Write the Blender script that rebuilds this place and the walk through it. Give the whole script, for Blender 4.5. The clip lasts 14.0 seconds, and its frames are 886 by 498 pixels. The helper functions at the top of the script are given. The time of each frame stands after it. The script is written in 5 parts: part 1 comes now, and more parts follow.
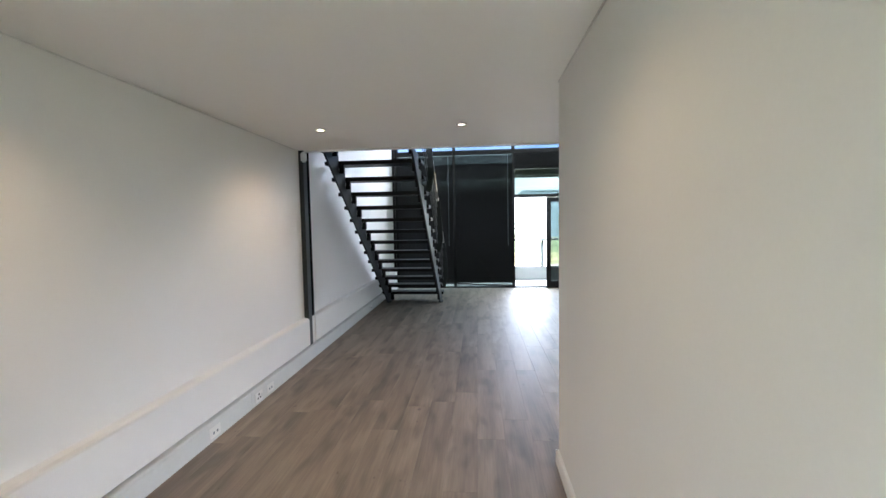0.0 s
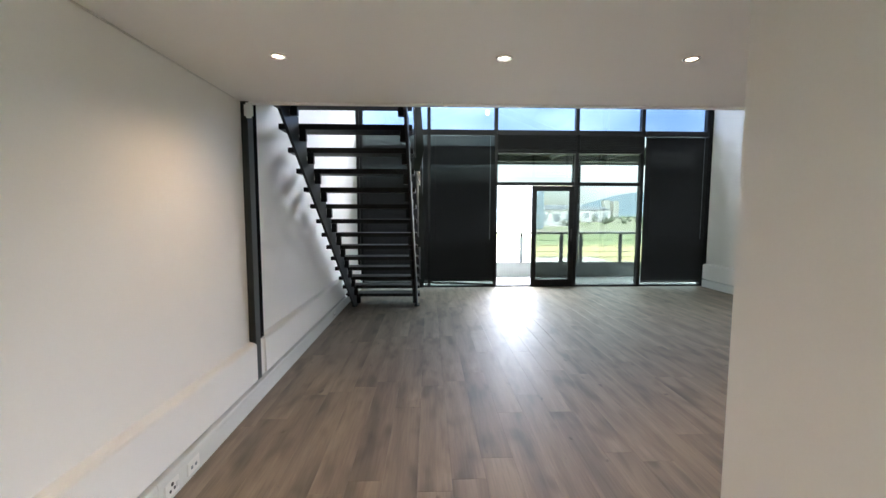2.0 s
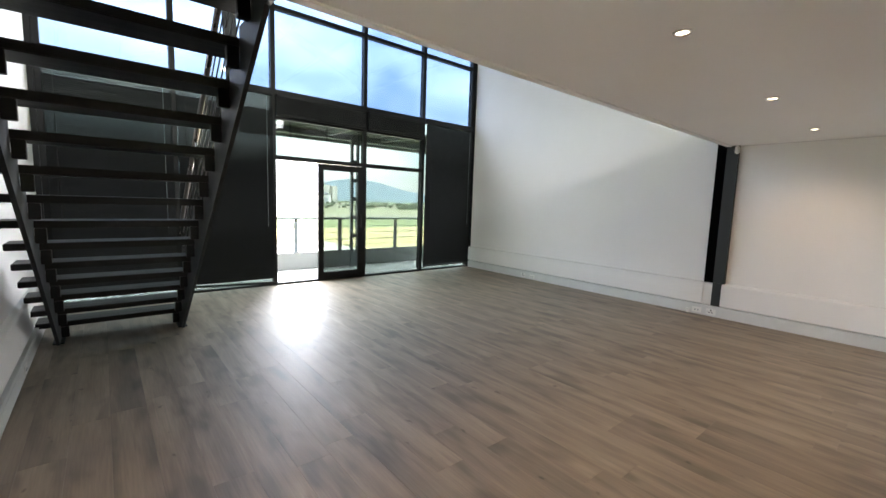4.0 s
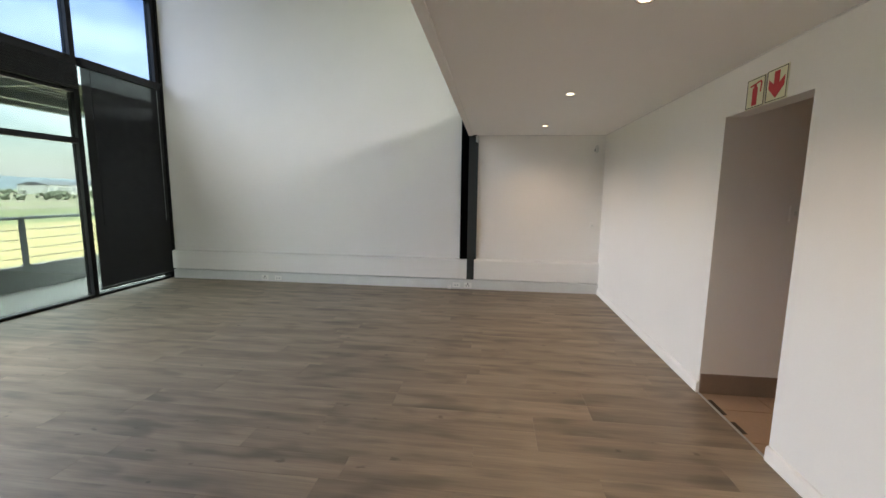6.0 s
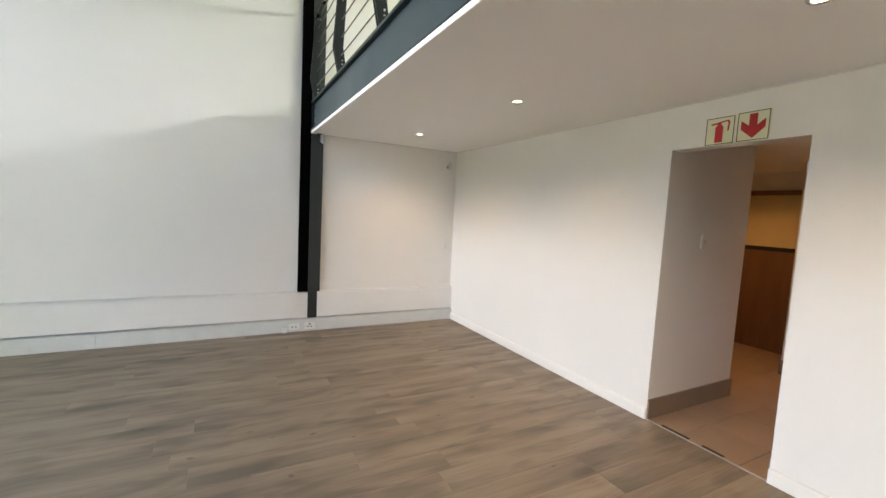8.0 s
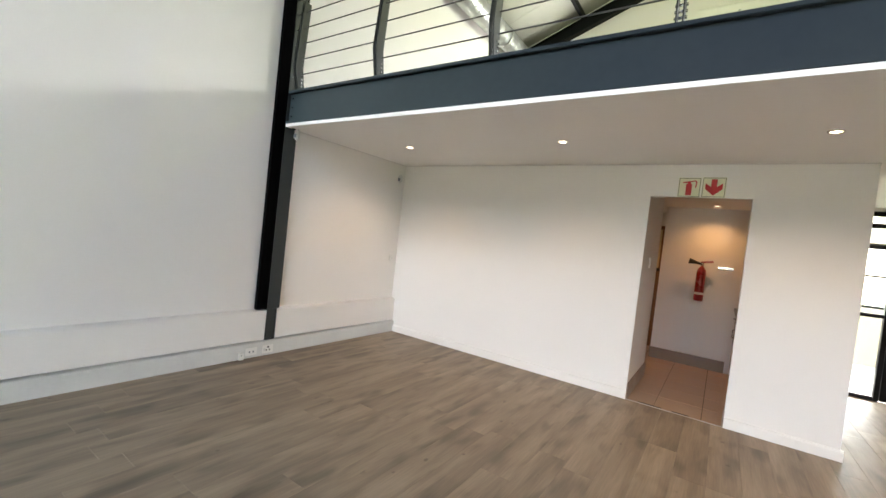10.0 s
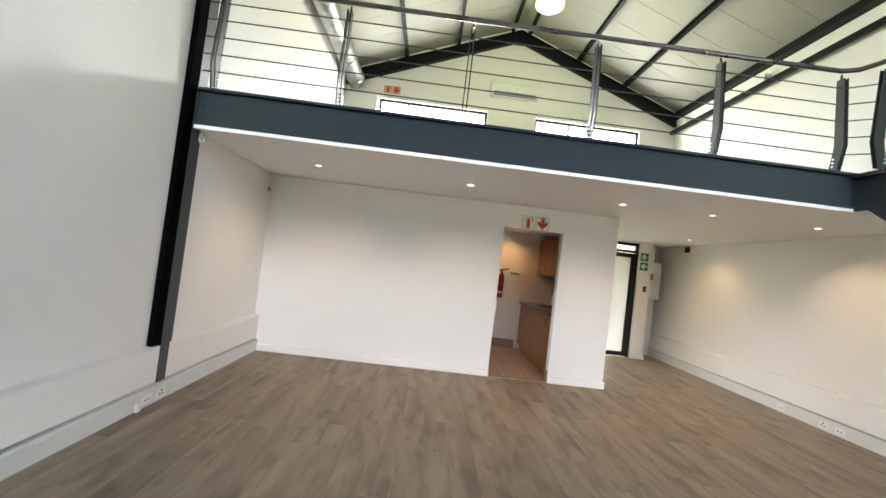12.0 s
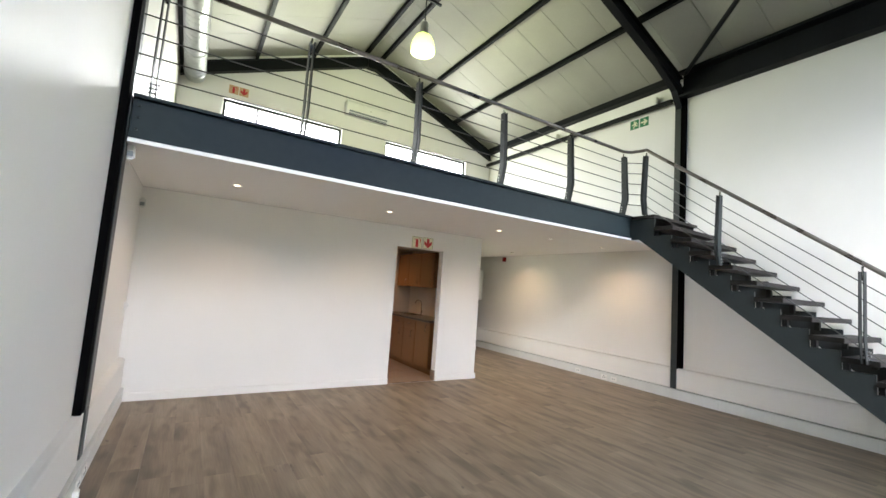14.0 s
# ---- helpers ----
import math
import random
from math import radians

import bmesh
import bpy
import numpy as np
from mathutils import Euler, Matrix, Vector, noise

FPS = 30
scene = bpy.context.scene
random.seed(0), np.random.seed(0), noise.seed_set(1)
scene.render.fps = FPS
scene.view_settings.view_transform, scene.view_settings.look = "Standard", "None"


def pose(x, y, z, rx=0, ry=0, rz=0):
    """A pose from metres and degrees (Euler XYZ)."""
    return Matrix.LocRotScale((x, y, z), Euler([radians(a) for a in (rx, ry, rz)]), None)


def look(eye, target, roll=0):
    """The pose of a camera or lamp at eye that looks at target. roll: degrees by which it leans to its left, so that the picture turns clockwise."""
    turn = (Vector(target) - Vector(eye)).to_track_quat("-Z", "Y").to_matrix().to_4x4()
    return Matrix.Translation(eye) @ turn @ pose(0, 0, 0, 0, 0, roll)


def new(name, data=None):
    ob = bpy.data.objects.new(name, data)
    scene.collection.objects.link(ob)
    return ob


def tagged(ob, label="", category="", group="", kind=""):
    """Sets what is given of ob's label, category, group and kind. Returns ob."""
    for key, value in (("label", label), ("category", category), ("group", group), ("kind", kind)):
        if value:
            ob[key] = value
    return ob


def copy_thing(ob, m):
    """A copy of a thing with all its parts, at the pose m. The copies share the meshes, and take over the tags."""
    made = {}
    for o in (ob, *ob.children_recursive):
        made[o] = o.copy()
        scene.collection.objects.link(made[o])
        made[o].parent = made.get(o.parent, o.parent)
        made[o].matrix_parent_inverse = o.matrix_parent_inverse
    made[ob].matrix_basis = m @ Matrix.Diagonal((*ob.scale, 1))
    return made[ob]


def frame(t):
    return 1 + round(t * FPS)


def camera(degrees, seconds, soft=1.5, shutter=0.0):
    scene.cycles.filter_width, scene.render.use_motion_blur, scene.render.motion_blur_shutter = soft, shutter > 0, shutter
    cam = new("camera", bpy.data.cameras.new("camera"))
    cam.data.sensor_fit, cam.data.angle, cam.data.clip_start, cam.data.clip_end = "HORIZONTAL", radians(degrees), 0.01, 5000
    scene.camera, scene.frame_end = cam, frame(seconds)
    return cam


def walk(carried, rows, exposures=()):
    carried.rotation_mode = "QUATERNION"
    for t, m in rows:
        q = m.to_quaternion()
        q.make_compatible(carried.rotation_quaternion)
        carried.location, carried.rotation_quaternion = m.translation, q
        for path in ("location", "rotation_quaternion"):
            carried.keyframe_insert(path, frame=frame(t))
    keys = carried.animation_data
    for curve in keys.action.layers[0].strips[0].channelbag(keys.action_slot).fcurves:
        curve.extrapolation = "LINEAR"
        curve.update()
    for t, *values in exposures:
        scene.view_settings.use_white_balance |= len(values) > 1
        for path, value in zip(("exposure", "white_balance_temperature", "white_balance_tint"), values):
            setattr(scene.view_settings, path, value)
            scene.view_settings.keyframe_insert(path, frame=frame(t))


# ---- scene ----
cam = camera(94.3, 14.0)
PATH = [
    (0, (-0.303, -1.457, 1.529), (-0.473, 0.532, 1.404), -1.0),
    (0.5, (-0.303, -1.106, 1.502), (-0.592, 0.869, 1.376), -0.9),
    (1, (-0.329, -0.779, 1.511), (-0.65, 1.19, 1.369), -0.6),
    (1.5, (-0.492, -0.497, 1.507), (-0.684, 1.487, 1.349), -0.3),
    (2, (-0.847, -0.248, 1.505), (-0.778, 1.743, 1.336), 0.1),
    (2.5, (-1.143, 0.082, 1.481), (-0.764, 2.037, 1.3), 0.7),
    (2.7, (-1.25, 0.216, 1.496), (-0.742, 2.14, 1.302), 0.9),
    (5, (-1.751, 1.886, 1.466), (-0.028, 2.875, 1.232), 1.5),
    (5.5, (-1.635, 2.288, 1.489), (0.245, 2.921, 1.234), 1.0),
    (6, (-1.436, 2.704, 1.503), (0.531, 2.942, 1.231), 0.7),
    (6.5, (-1.146, 3.016, 1.491), (0.831, 2.882, 1.221), 0.9),
    (7, (-0.83, 3.348, 1.498), (1.096, 2.876, 1.24), 1.4),
    (7.5, (-0.491, 3.624, 1.495), (1.357, 2.892, 1.272), 2.1),
    (8, (-0.159, 3.993, 1.507), (1.597, 3.052, 1.333), 3.0),
    (8.2, (-0.018, 4.182, 1.512), (1.694, 3.158, 1.361), 3.5),
    (10.3, (1.323, 5.833, 1.412), (2.284, 4.08, 1.357), 6.6),
    (10.5, (1.47, 5.98, 1.414), (2.309, 4.165, 1.361), 6.7),
    (11, (1.846, 6.247, 1.406), (2.387, 4.322, 1.371), 6.9),
    (11.5, (2.291, 6.499, 1.408), (2.517, 4.512, 1.426), 7.0),
    (12, (2.749, 6.694, 1.446), (2.687, 4.696, 1.515), 6.9),
    (12.5, (3.194, 6.783, 1.456), (2.864, 4.814, 1.582), 6.2),
    (13, (3.643, 6.844, 1.457), (3.051, 4.941, 1.619), 5.3),
    (13.5, (4.067, 6.78, 1.451), (3.241, 4.967, 1.627), 4.6),
    (14, (4.438, 6.761, 1.469), (3.397, 5.063, 1.656), 4.1),
]
walk(cam, [(t, look(eye, target, roll)) for t, eye, target, roll in PATH],
     exposures=[(0.0, 5.33, 5900, 13), (1.0, 5.38, 5950, 13), (2.5, 5.40, 6450, 13), (5.0, 5.42, 6750, 13), (5.6, 5.17, 6850, 13), (6.0, 5.25, 6850, 13), (6.5, 5.50, 6900, 13), (7.5, 5.68, 6900, 13), (8.0, 5.73, 6900, 13), (11.0, 5.60, 6850, 13), (14.0, 5.58, 6650, 13)])

# ---- world, sun and exposure ----
world = bpy.data.worlds.new("world")
scene.world = world
world.use_nodes = True
wn, wl = world.node_tree.nodes, world.node_tree.links
wn.clear()
w_out, w_bg, w_sky = wn.new("ShaderNodeOutputWorld"), wn.new("ShaderNodeBackground"), wn.new("ShaderNodeTexSky")
w_sky.sky_type, w_sky.sun_disc = "NISHITA", False
w_sky.sun_elevation, w_sky.sun_rotation = radians(36), radians(190)
w_tc, w_map, w_noise, w_ramp, w_mix = (wn.new("ShaderNodeTexCoord"), wn.new("ShaderNodeMapping"), wn.new("ShaderNodeTexNoise"),
                                       wn.new("ShaderNodeValToRGB"), wn.new("ShaderNodeMixRGB"))
w_map.inputs["Scale"].default_value = (1.6, 1.6, 3.2)
w_noise.inputs["Scale"].default_value, w_noise.inputs["Detail"].default_value = 1.7, 7
w_ramp.color_ramp.elements[0].position, w_ramp.color_ramp.elements[1].position = 0.30, 0.60
w_mix.inputs[2].default_value = (12.0, 12.4, 13.0, 1)
wl.new(w_tc.outputs["Generated"], w_map.inputs[0])
wl.new(w_map.outputs[0], w_noise.inputs[0])
wl.new(w_noise.outputs[0], w_ramp.inputs[0])
wl.new(w_ramp.outputs[0], w_mix.inputs[0])
wl.new(w_sky.outputs[0], w_mix.inputs[1])
# an overcast sky is about three times as bright overhead as at the horizon
w_sep, w_lum, w_mul = wn.new("ShaderNodeSeparateXYZ"), wn.new("ShaderNodeMapRange"), wn.new("ShaderNodeVectorMath")
w_lum.inputs["From Min"].default_value, w_lum.inputs["From Max"].default_value = 0.0, 0.55
w_lum.inputs["To Min"].default_value, w_lum.inputs["To Max"].default_value = 0.22, 1.40
w_mul.operation = "SCALE"
wl.new(w_tc.outputs["Generated"], w_sep.inputs[0])
wl.new(w_sep.outputs["Z"], w_lum.inputs["Value"])
wl.new(w_mix.outputs[0], w_mul.inputs[0])
wl.new(w_lum.outputs[0], w_mul.inputs["Scale"])
wl.new(w_mul.outputs[0], w_bg.inputs[0])
w_bg.inputs[1].default_value = 0.104
wl.new(w_bg.outputs[0], w_out.inputs[0])

sun = new("sun", bpy.data.lights.new("sun", "SUN"))
sun.data.energy, sun.data.angle, sun.data.color = 0.5, radians(11), (1.0, 0.95, 0.88)
sun.matrix_world = look((0, 0, 0), (-math.cos(radians(36)) * math.sin(radians(190)), -math.cos(radians(36)) * math.cos(radians(190)), -math.sin(radians(36))))
SPOT_POWER, KITCHEN_POWER, PENDANT_POWER, STRIP_POWER = 0.85, 0.45, 2.2, 2.15

# ---- materials ----


def material(name, base, rough=0.5, metal=0.0, var=0.06, scale=6.0, fine=60.0, bump=0.02, coat=0.0, stretch=(1, 1, 1), rand=0.0, spec=0.5):
    """A paint, metal or stone with cloudy variation, grain and fine relief, in metres of the object."""
    m = bpy.data.materials.new(name)
    m.use_nodes = True
    n, l = m.node_tree.nodes, m.node_tree.links
    b = n["Principled BSDF"]
    tc, mp = n.new("ShaderNodeTexCoord"), n.new("ShaderNodeMapping")
    mp.inputs["Scale"].default_value = stretch
    l.new(tc.outputs["Object"], mp.inputs[0])
    big, small = n.new("ShaderNodeTexNoise"), n.new("ShaderNodeTexNoise")
    big.inputs["Scale"].default_value, big.inputs["Detail"].default_value = scale, 4
    small.inputs["Scale"].default_value, small.inputs["Detail"].default_value = fine, 3
    for t in (big, small):
        l.new(mp.outputs[0], t.inputs[0])
    add = n.new("ShaderNodeMath")
    add.operation = "MULTIPLY_ADD"
    l.new(small.outputs[0], add.inputs[0])
    add.inputs[1].default_value = 0.4
    l.new(big.outputs[0], add.inputs[2])
    rng = n.new("ShaderNodeMapRange")
    rng.inputs["From Min"].default_value, rng.inputs["From Max"].default_value = 0.35, 1.05
    rng.inputs["To Min"].default_value, rng.inputs["To Max"].default_value = 1 - var, 1 + var
    l.new(add.outputs[0], rng.inputs["Value"])
    last = rng.outputs[0]
    if rand:
        info, r2, mul = n.new("ShaderNodeObjectInfo"), n.new("ShaderNodeMapRange"), n.new("ShaderNodeMath")
        r2.inputs["To Min"].default_value, r2.inputs["To Max"].default_value = 1 - rand, 1 + rand
        l.new(info.outputs["Random"], r2.inputs["Value"])
        mul.operation = "MULTIPLY"
        l.new(last, mul.inputs[0])
        l.new(r2.outputs[0], mul.inputs[1])
        last = mul.outputs[0]
    vm = n.new("ShaderNodeVectorMath")
    vm.operation = "SCALE"
    vm.inputs[0].default_value = base
    l.new(last, vm.inputs["Scale"])
    l.new(vm.outputs[0], b.inputs["Base Color"])
    rr = n.new("ShaderNodeMapRange")
    rr.inputs["From Min"].default_value, rr.inputs["From Max"].default_value = 0.3, 0.7
    rr.inputs["To Min"].default_value, rr.inputs["To Max"].default_value = max(0.02, rough - 0.06), min(1, rough + 0.06)
    l.new(big.outputs[0], rr.inputs["Value"])
    l.new(rr.outputs[0], b.inputs["Roughness"])
    b.inputs["Metallic"].default_value = metal
    b.inputs["Specular IOR Level"].default_value = spec
    b.inputs["Coat Weight"].default_value = coat
    if bump:
        bp = n.new("ShaderNodeBump")
        bp.inputs["Strength"].default_value, bp.inputs["Distance"].default_value = 0.4, bump * 0.1
        l.new(small.outputs[0], bp.inputs["Height"])
        l.new(bp.outputs[0], b.inputs["Normal"])
    return m


def glass(name, tint, gloss_rough=0.0):
    m = bpy.data.materials.new(name)
    m.use_nodes = True
    n, l = m.node_tree.nodes, m.node_tree.links
    n.remove(n["Principled BSDF"])
    tr, gl, fr, mx = n.new("ShaderNodeBsdfTransparent"), n.new("ShaderNodeBsdfGlossy"), n.new("ShaderNodeLayerWeight"), n.new("ShaderNodeMixShader")
    power, level = n.new("ShaderNodeMath"), n.new("ShaderNodeMath")
    power.operation, level.operation = "POWER", "MULTIPLY_ADD"
    power.inputs[1].default_value, level.inputs[1].default_value, level.inputs[2].default_value = 4.0, 0.5, 0.03
    tr.inputs[0].default_value, gl.inputs["Roughness"].default_value = (*tint, 1), gloss_rough
    l.new(fr.outputs["Facing"], power.inputs[0])
    l.new(power.outputs[0], level.inputs[0])
    l.new(level.outputs[0], mx.inputs[0])
    l.new(tr.outputs[0], mx.inputs[1])
    l.new(gl.outputs[0], mx.inputs[2])
    l.new(mx.outputs[0], n["Material Output"].inputs[0])
    return m


def glow(name, colour, strength):
    m = bpy.data.materials.new(name)
    m.use_nodes = True
    b = m.node_tree.nodes["Principled BSDF"]
    b.inputs["Base Color"].default_value = (0.8, 0.8, 0.8, 1)
    b.inputs["Emission Color"].default_value, b.inputs["Emission Strength"].default_value = (*colour, 1), strength
    return m


def frosted(name, colour):
    m = bpy.data.materials.new(name)
    m.use_nodes = True
    n, l = m.node_tree.nodes, m.node_tree.links
    n.remove(n["Principled BSDF"])
    a, d, x = n.new("ShaderNodeBsdfTranslucent"), n.new("ShaderNodeBsdfPrincipled"), n.new("ShaderNodeMixShader")
    a.inputs[0].default_value = (*colour, 1)
    d.inputs["Base Color"].default_value, d.inputs["Roughness"].default_value = (*colour, 1), 0.35
    x.inputs[0].default_value = 0.3
    l.new(a.outputs[0], x.inputs[1])
    l.new(d.outputs[0], x.inputs[2])
    l.new(x.outputs[0], n["Material Output"].inputs[0])
    return m


def wood_floor(name):
    """Grey-brown laminate: long grain, darker knots and smoky patches, each plank a little different."""
    m = bpy.data.materials.new(name)
    m.use_nodes = True
    n, l = m.node_tree.nodes, m.node_tree.links
    b = n["Principled BSDF"]
    tc, info, off = n.new("ShaderNodeTexCoord"), n.new("ShaderNodeObjectInfo"), n.new("ShaderNodeVectorMath")
    sh = n.new("ShaderNodeVectorMath")
    sh.operation = "SCALE"
    sh.inputs[0].default_value = (13, 31, 7)
    l.new(info.outputs["Random"], sh.inputs["Scale"])
    off.operation = "ADD"
    l.new(tc.outputs["Object"], off.inputs[0])
    l.new(sh.outputs[0], off.inputs[1])

    def layer(scale, stretch, detail, distort=0.0):
        mp, t = n.new("ShaderNodeMapping"), n.new("ShaderNodeTexNoise")
        mp.inputs["Scale"].default_value = stretch
        t.inputs["Scale"].default_value, t.inputs["Detail"].default_value, t.inputs["Distortion"].default_value = scale, detail, distort
        l.new(off.outputs[0], mp.inputs[0])
        l.new(mp.outputs[0], t.inputs[0])
        return t

    smoky, grain, stain, knot = layer(2.6, (2.4, 0.24, 1), 4, 0.3), layer(34, (3.0, 0.14, 1), 5), layer(2.4, (3.2, 1.0, 1), 1.5, 0.3), layer(9.0, (1.5, 0.8, 1), 2)
    ramp = n.new("ShaderNodeValToRGB")
    e = ramp.color_ramp.elements
    e[0].position, e[0].color = 0.30, (0.152, 0.117, 0.082, 1)
    e[1].position, e[1].color = 0.70, (0.322, 0.255, 0.181, 1)
    l.new(smoky.outputs[0], ramp.inputs[0])
    gr = n.new("ShaderNodeMapRange")
    gr.inputs["From Min"].default_value, gr.inputs["From Max"].default_value = 0.3, 0.7
    gr.inputs["To Min"].default_value, gr.inputs["To Max"].default_value = 0.88, 1.10
    l.new(grain.outputs[0], gr.inputs["Value"])
    marks = []
    for src, lo, hi, dark in ((stain, 0.45, 0.78, 0.58), (knot, 0.70, 0.78, 0.55)):
        kn = n.new("ShaderNodeMapRange")
        kn.interpolation_type = "SMOOTHSTEP"
        kn.inputs["From Min"].default_value, kn.inputs["From Max"].default_value = lo, hi
        kn.inputs["To Min"].default_value, kn.inputs["To Max"].default_value = 1.0, dark
        l.new(src.outputs[0], kn.inputs["Value"])
        marks.append(kn)
    rd = n.new("ShaderNodeMapRange")
    rd.inputs["To Min"].default_value, rd.inputs["To Max"].default_value = 0.95, 1.05
    l.new(info.outputs["Random"], rd.inputs["Value"])
    last = gr.outputs[0]
    for s in (*marks, rd):
        mul = n.new("ShaderNodeMath")
        mul.operation = "MULTIPLY"
        l.new(last, mul.inputs[0])
        l.new(s.outputs[0], mul.inputs[1])
        last = mul.outputs[0]
    sc = n.new("ShaderNodeVectorMath")
    sc.operation = "SCALE"
    l.new(ramp.outputs[0], sc.inputs[0])
    l.new(last, sc.inputs["Scale"])
    l.new(sc.outputs[0], b.inputs["Base Color"])
    ro = n.new("ShaderNodeMapRange")
    ro.inputs["To Min"].default_value, ro.inputs["To Max"].default_value = 0.47, 0.60
    l.new(smoky.outputs[0], ro.inputs["Value"])
    l.new(ro.outputs[0], b.inputs["Roughness"])
    b.inputs["Specular IOR Level"].default_value = 0.62
    bp = n.new("ShaderNodeBump")
    bp.inputs["Strength"].default_value, bp.inputs["Distance"].default_value = 0.25, 0.002
    l.new(grain.outputs[0], bp.inputs["Height"])
    l.new(bp.outputs[0], b.inputs["Normal"])
    return m


M_WALL = material("white_wall_paint", (0.78, 0.77, 0.74), 0.62, var=0.03, scale=1.2, fine=90, bump=0.01)
M_CEIL = material("ceiling_paint", (0.86, 0.85, 0.82), 0.7, var=0.02, scale=1.0, fine=80, bump=0.006)
M_GAP = material("painted_shadow_line", (0.66, 0.65, 0.63), 0.7, var=0.1, scale=3, fine=40)
M_TRUNK = material("white_plastic_trunking", (0.62, 0.635, 0.615), 0.4, var=0.07, scale=4, fine=40, bump=0.004)
M_STEEL = material("charcoal_painted_steel", (0.0135, 0.0175, 0.0185), 0.45, spec=0.28, var=0.22, scale=2.5, fine=45, bump=0.012)
M_ROOFSTEEL = material("black_painted_roof_steel", (0.006, 0.0072, 0.0085), 0.5, spec=0.16, var=0.2, scale=2.5, fine=45, bump=0.012)
M_COLUMN = material("grey_charcoal_column_paint", (0.026, 0.031, 0.0315), 0.45, spec=0.3, var=0.2, scale=2.5, fine=45, bump=0.012)
# near-black paints the shade of the slot beside the column flanges
M_SLOT_SHADE = material("painted_slot_shade", (0.0012, 0.0012, 0.0013), 0.9, spec=0.03, var=0.3)
M_BEAM = material("blue_charcoal_beam_paint", (0.0135, 0.0215, 0.0245), 0.38, spec=0.32, var=0.3, scale=1.6, fine=14, bump=0.008)
M_BLACK = material("black_aluminium", (0.006, 0.0065, 0.0075), 0.4, spec=0.25, var=0.2, scale=5, fine=60, bump=0.005)
M_BLIND = material("charcoal_blind_slats", (0.011, 0.0118, 0.013), 0.55, spec=0.28, var=0.15, scale=8, fine=80, bump=0.01)
M_TREAD = material("dark_stained_timber", (0.008, 0.007, 0.0068), 0.45, spec=0.22, var=0.35, scale=6, fine=70, bump=0.03, stretch=(0.4, 3, 1))
M_CHROME = material("stainless_steel", (0.56, 0.56, 0.55), 0.24, 1.0, var=0.08, scale=7, fine=90, bump=0.004)
M_CABLE = material("dark_steel_cable", (0.10, 0.10, 0.10), 0.45, 0.6, var=0.1)
M_TUBE = material("weathered_handrail_tube", (0.22, 0.20, 0.185), 0.30, 1.0, var=0.15, scale=5, fine=70, bump=0.004)
M_GALV = material("galvanised_steel", (0.50, 0.51, 0.52), 0.34, 0.9, var=0.2, scale=9, fine=50, bump=0.02)
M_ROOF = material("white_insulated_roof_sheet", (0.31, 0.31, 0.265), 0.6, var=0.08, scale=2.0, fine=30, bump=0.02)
M_FLOOR = wood_floor("grey_brown_laminate")
M_SUB = material("dark_underlay", (0.045, 0.035, 0.028), 0.8, var=0.2)
M_TILE = material("beige_ceramic_tile", (0.36, 0.25, 0.165), 0.36, var=0.14, scale=5, fine=40, bump=0.012, rand=0.06)
M_GROUT = material("brown_grout", (0.10, 0.075, 0.055), 0.85, var=0.2)
M_SKIRT = material("brown_tile_skirting", (0.22, 0.16, 0.115), 0.4, var=0.12, scale=6, rand=0.05)
M_CUP = material("beech_laminate", (0.22, 0.112, 0.048), 0.42, var=0.14, scale=4, fine=50, bump=0.006, stretch=(3, 3, 0.4))
M_TOP = material("speckled_dark_worktop", (0.09, 0.085, 0.08), 0.3, var=0.5, scale=90, fine=220, bump=0.004)
M_RED = material("red_enamel", (0.24, 0.010, 0.012), 0.3, var=0.1)
M_SIGNRED = material("red_sign_print", (0.50, 0.02, 0.025), 0.45, var=0.05)
M_SIGNPALE = material("photoluminescent_sign_plate", (0.72, 0.72, 0.52), 0.4, var=0.04)
M_SIGNGREEN = material("green_sign_print", (0.015, 0.17, 0.075), 0.45, var=0.06)
M_SIGNTAN = material("faded_sign_plate", (0.55, 0.36, 0.20), 0.5, var=0.06)
M_SIGNYEL = material("yellow_warning_label", (0.50, 0.30, 0.03), 0.5, var=0.08)
M_PLASTIC = material("white_plastic", (0.75, 0.75, 0.72), 0.35, var=0.03)
M_DARKPL = material("black_plastic", (0.012, 0.012, 0.013), 0.4, var=0.1)
M_CONC = material("pale_screed", (0.38, 0.38, 0.355), 0.75, var=0.12, scale=3, fine=30, bump=0.03)
M_CARPET = material("grey_brown_covering", (0.13, 0.11, 0.09), 0.8, var=0.15, scale=3, fine=120, bump=0.02)
M_RENDER = material("grey_render", (0.30, 0.31, 0.295), 0.85, var=0.1, scale=1.2, fine=50, bump=0.05)
M_BEIGE = material("beige_render", (0.52, 0.47, 0.38), 0.85, var=0.08, scale=1.2, fine=50, bump=0.05)
M_SOFFIT = material("pale_grey_canopy_sheet", (0.17, 0.175, 0.17), 0.5, var=0.15, scale=3)
M_CANOPY = material("grey_canopy_sheet", (0.045, 0.05, 0.055), 0.5, var=0.15, scale=3)
M_GREYST = material("grey_painted_steel", (0.20, 0.23, 0.25), 0.45, var=0.12)
M_BOARD = material("brown_veneer_door", (0.17, 0.085, 0.04), 0.45, var=0.2, scale=5, fine=60, bump=0.01, stretch=(4, 4, 0.4))
M_PALEPANEL = material("yellowed_panel", (0.62, 0.52, 0.30), 0.5, var=0.06)
M_HILL = material("hazy_mountain", (0.11, 0.15, 0.17), 0.95, var=0.15, scale=0.01, fine=0.06, bump=0)
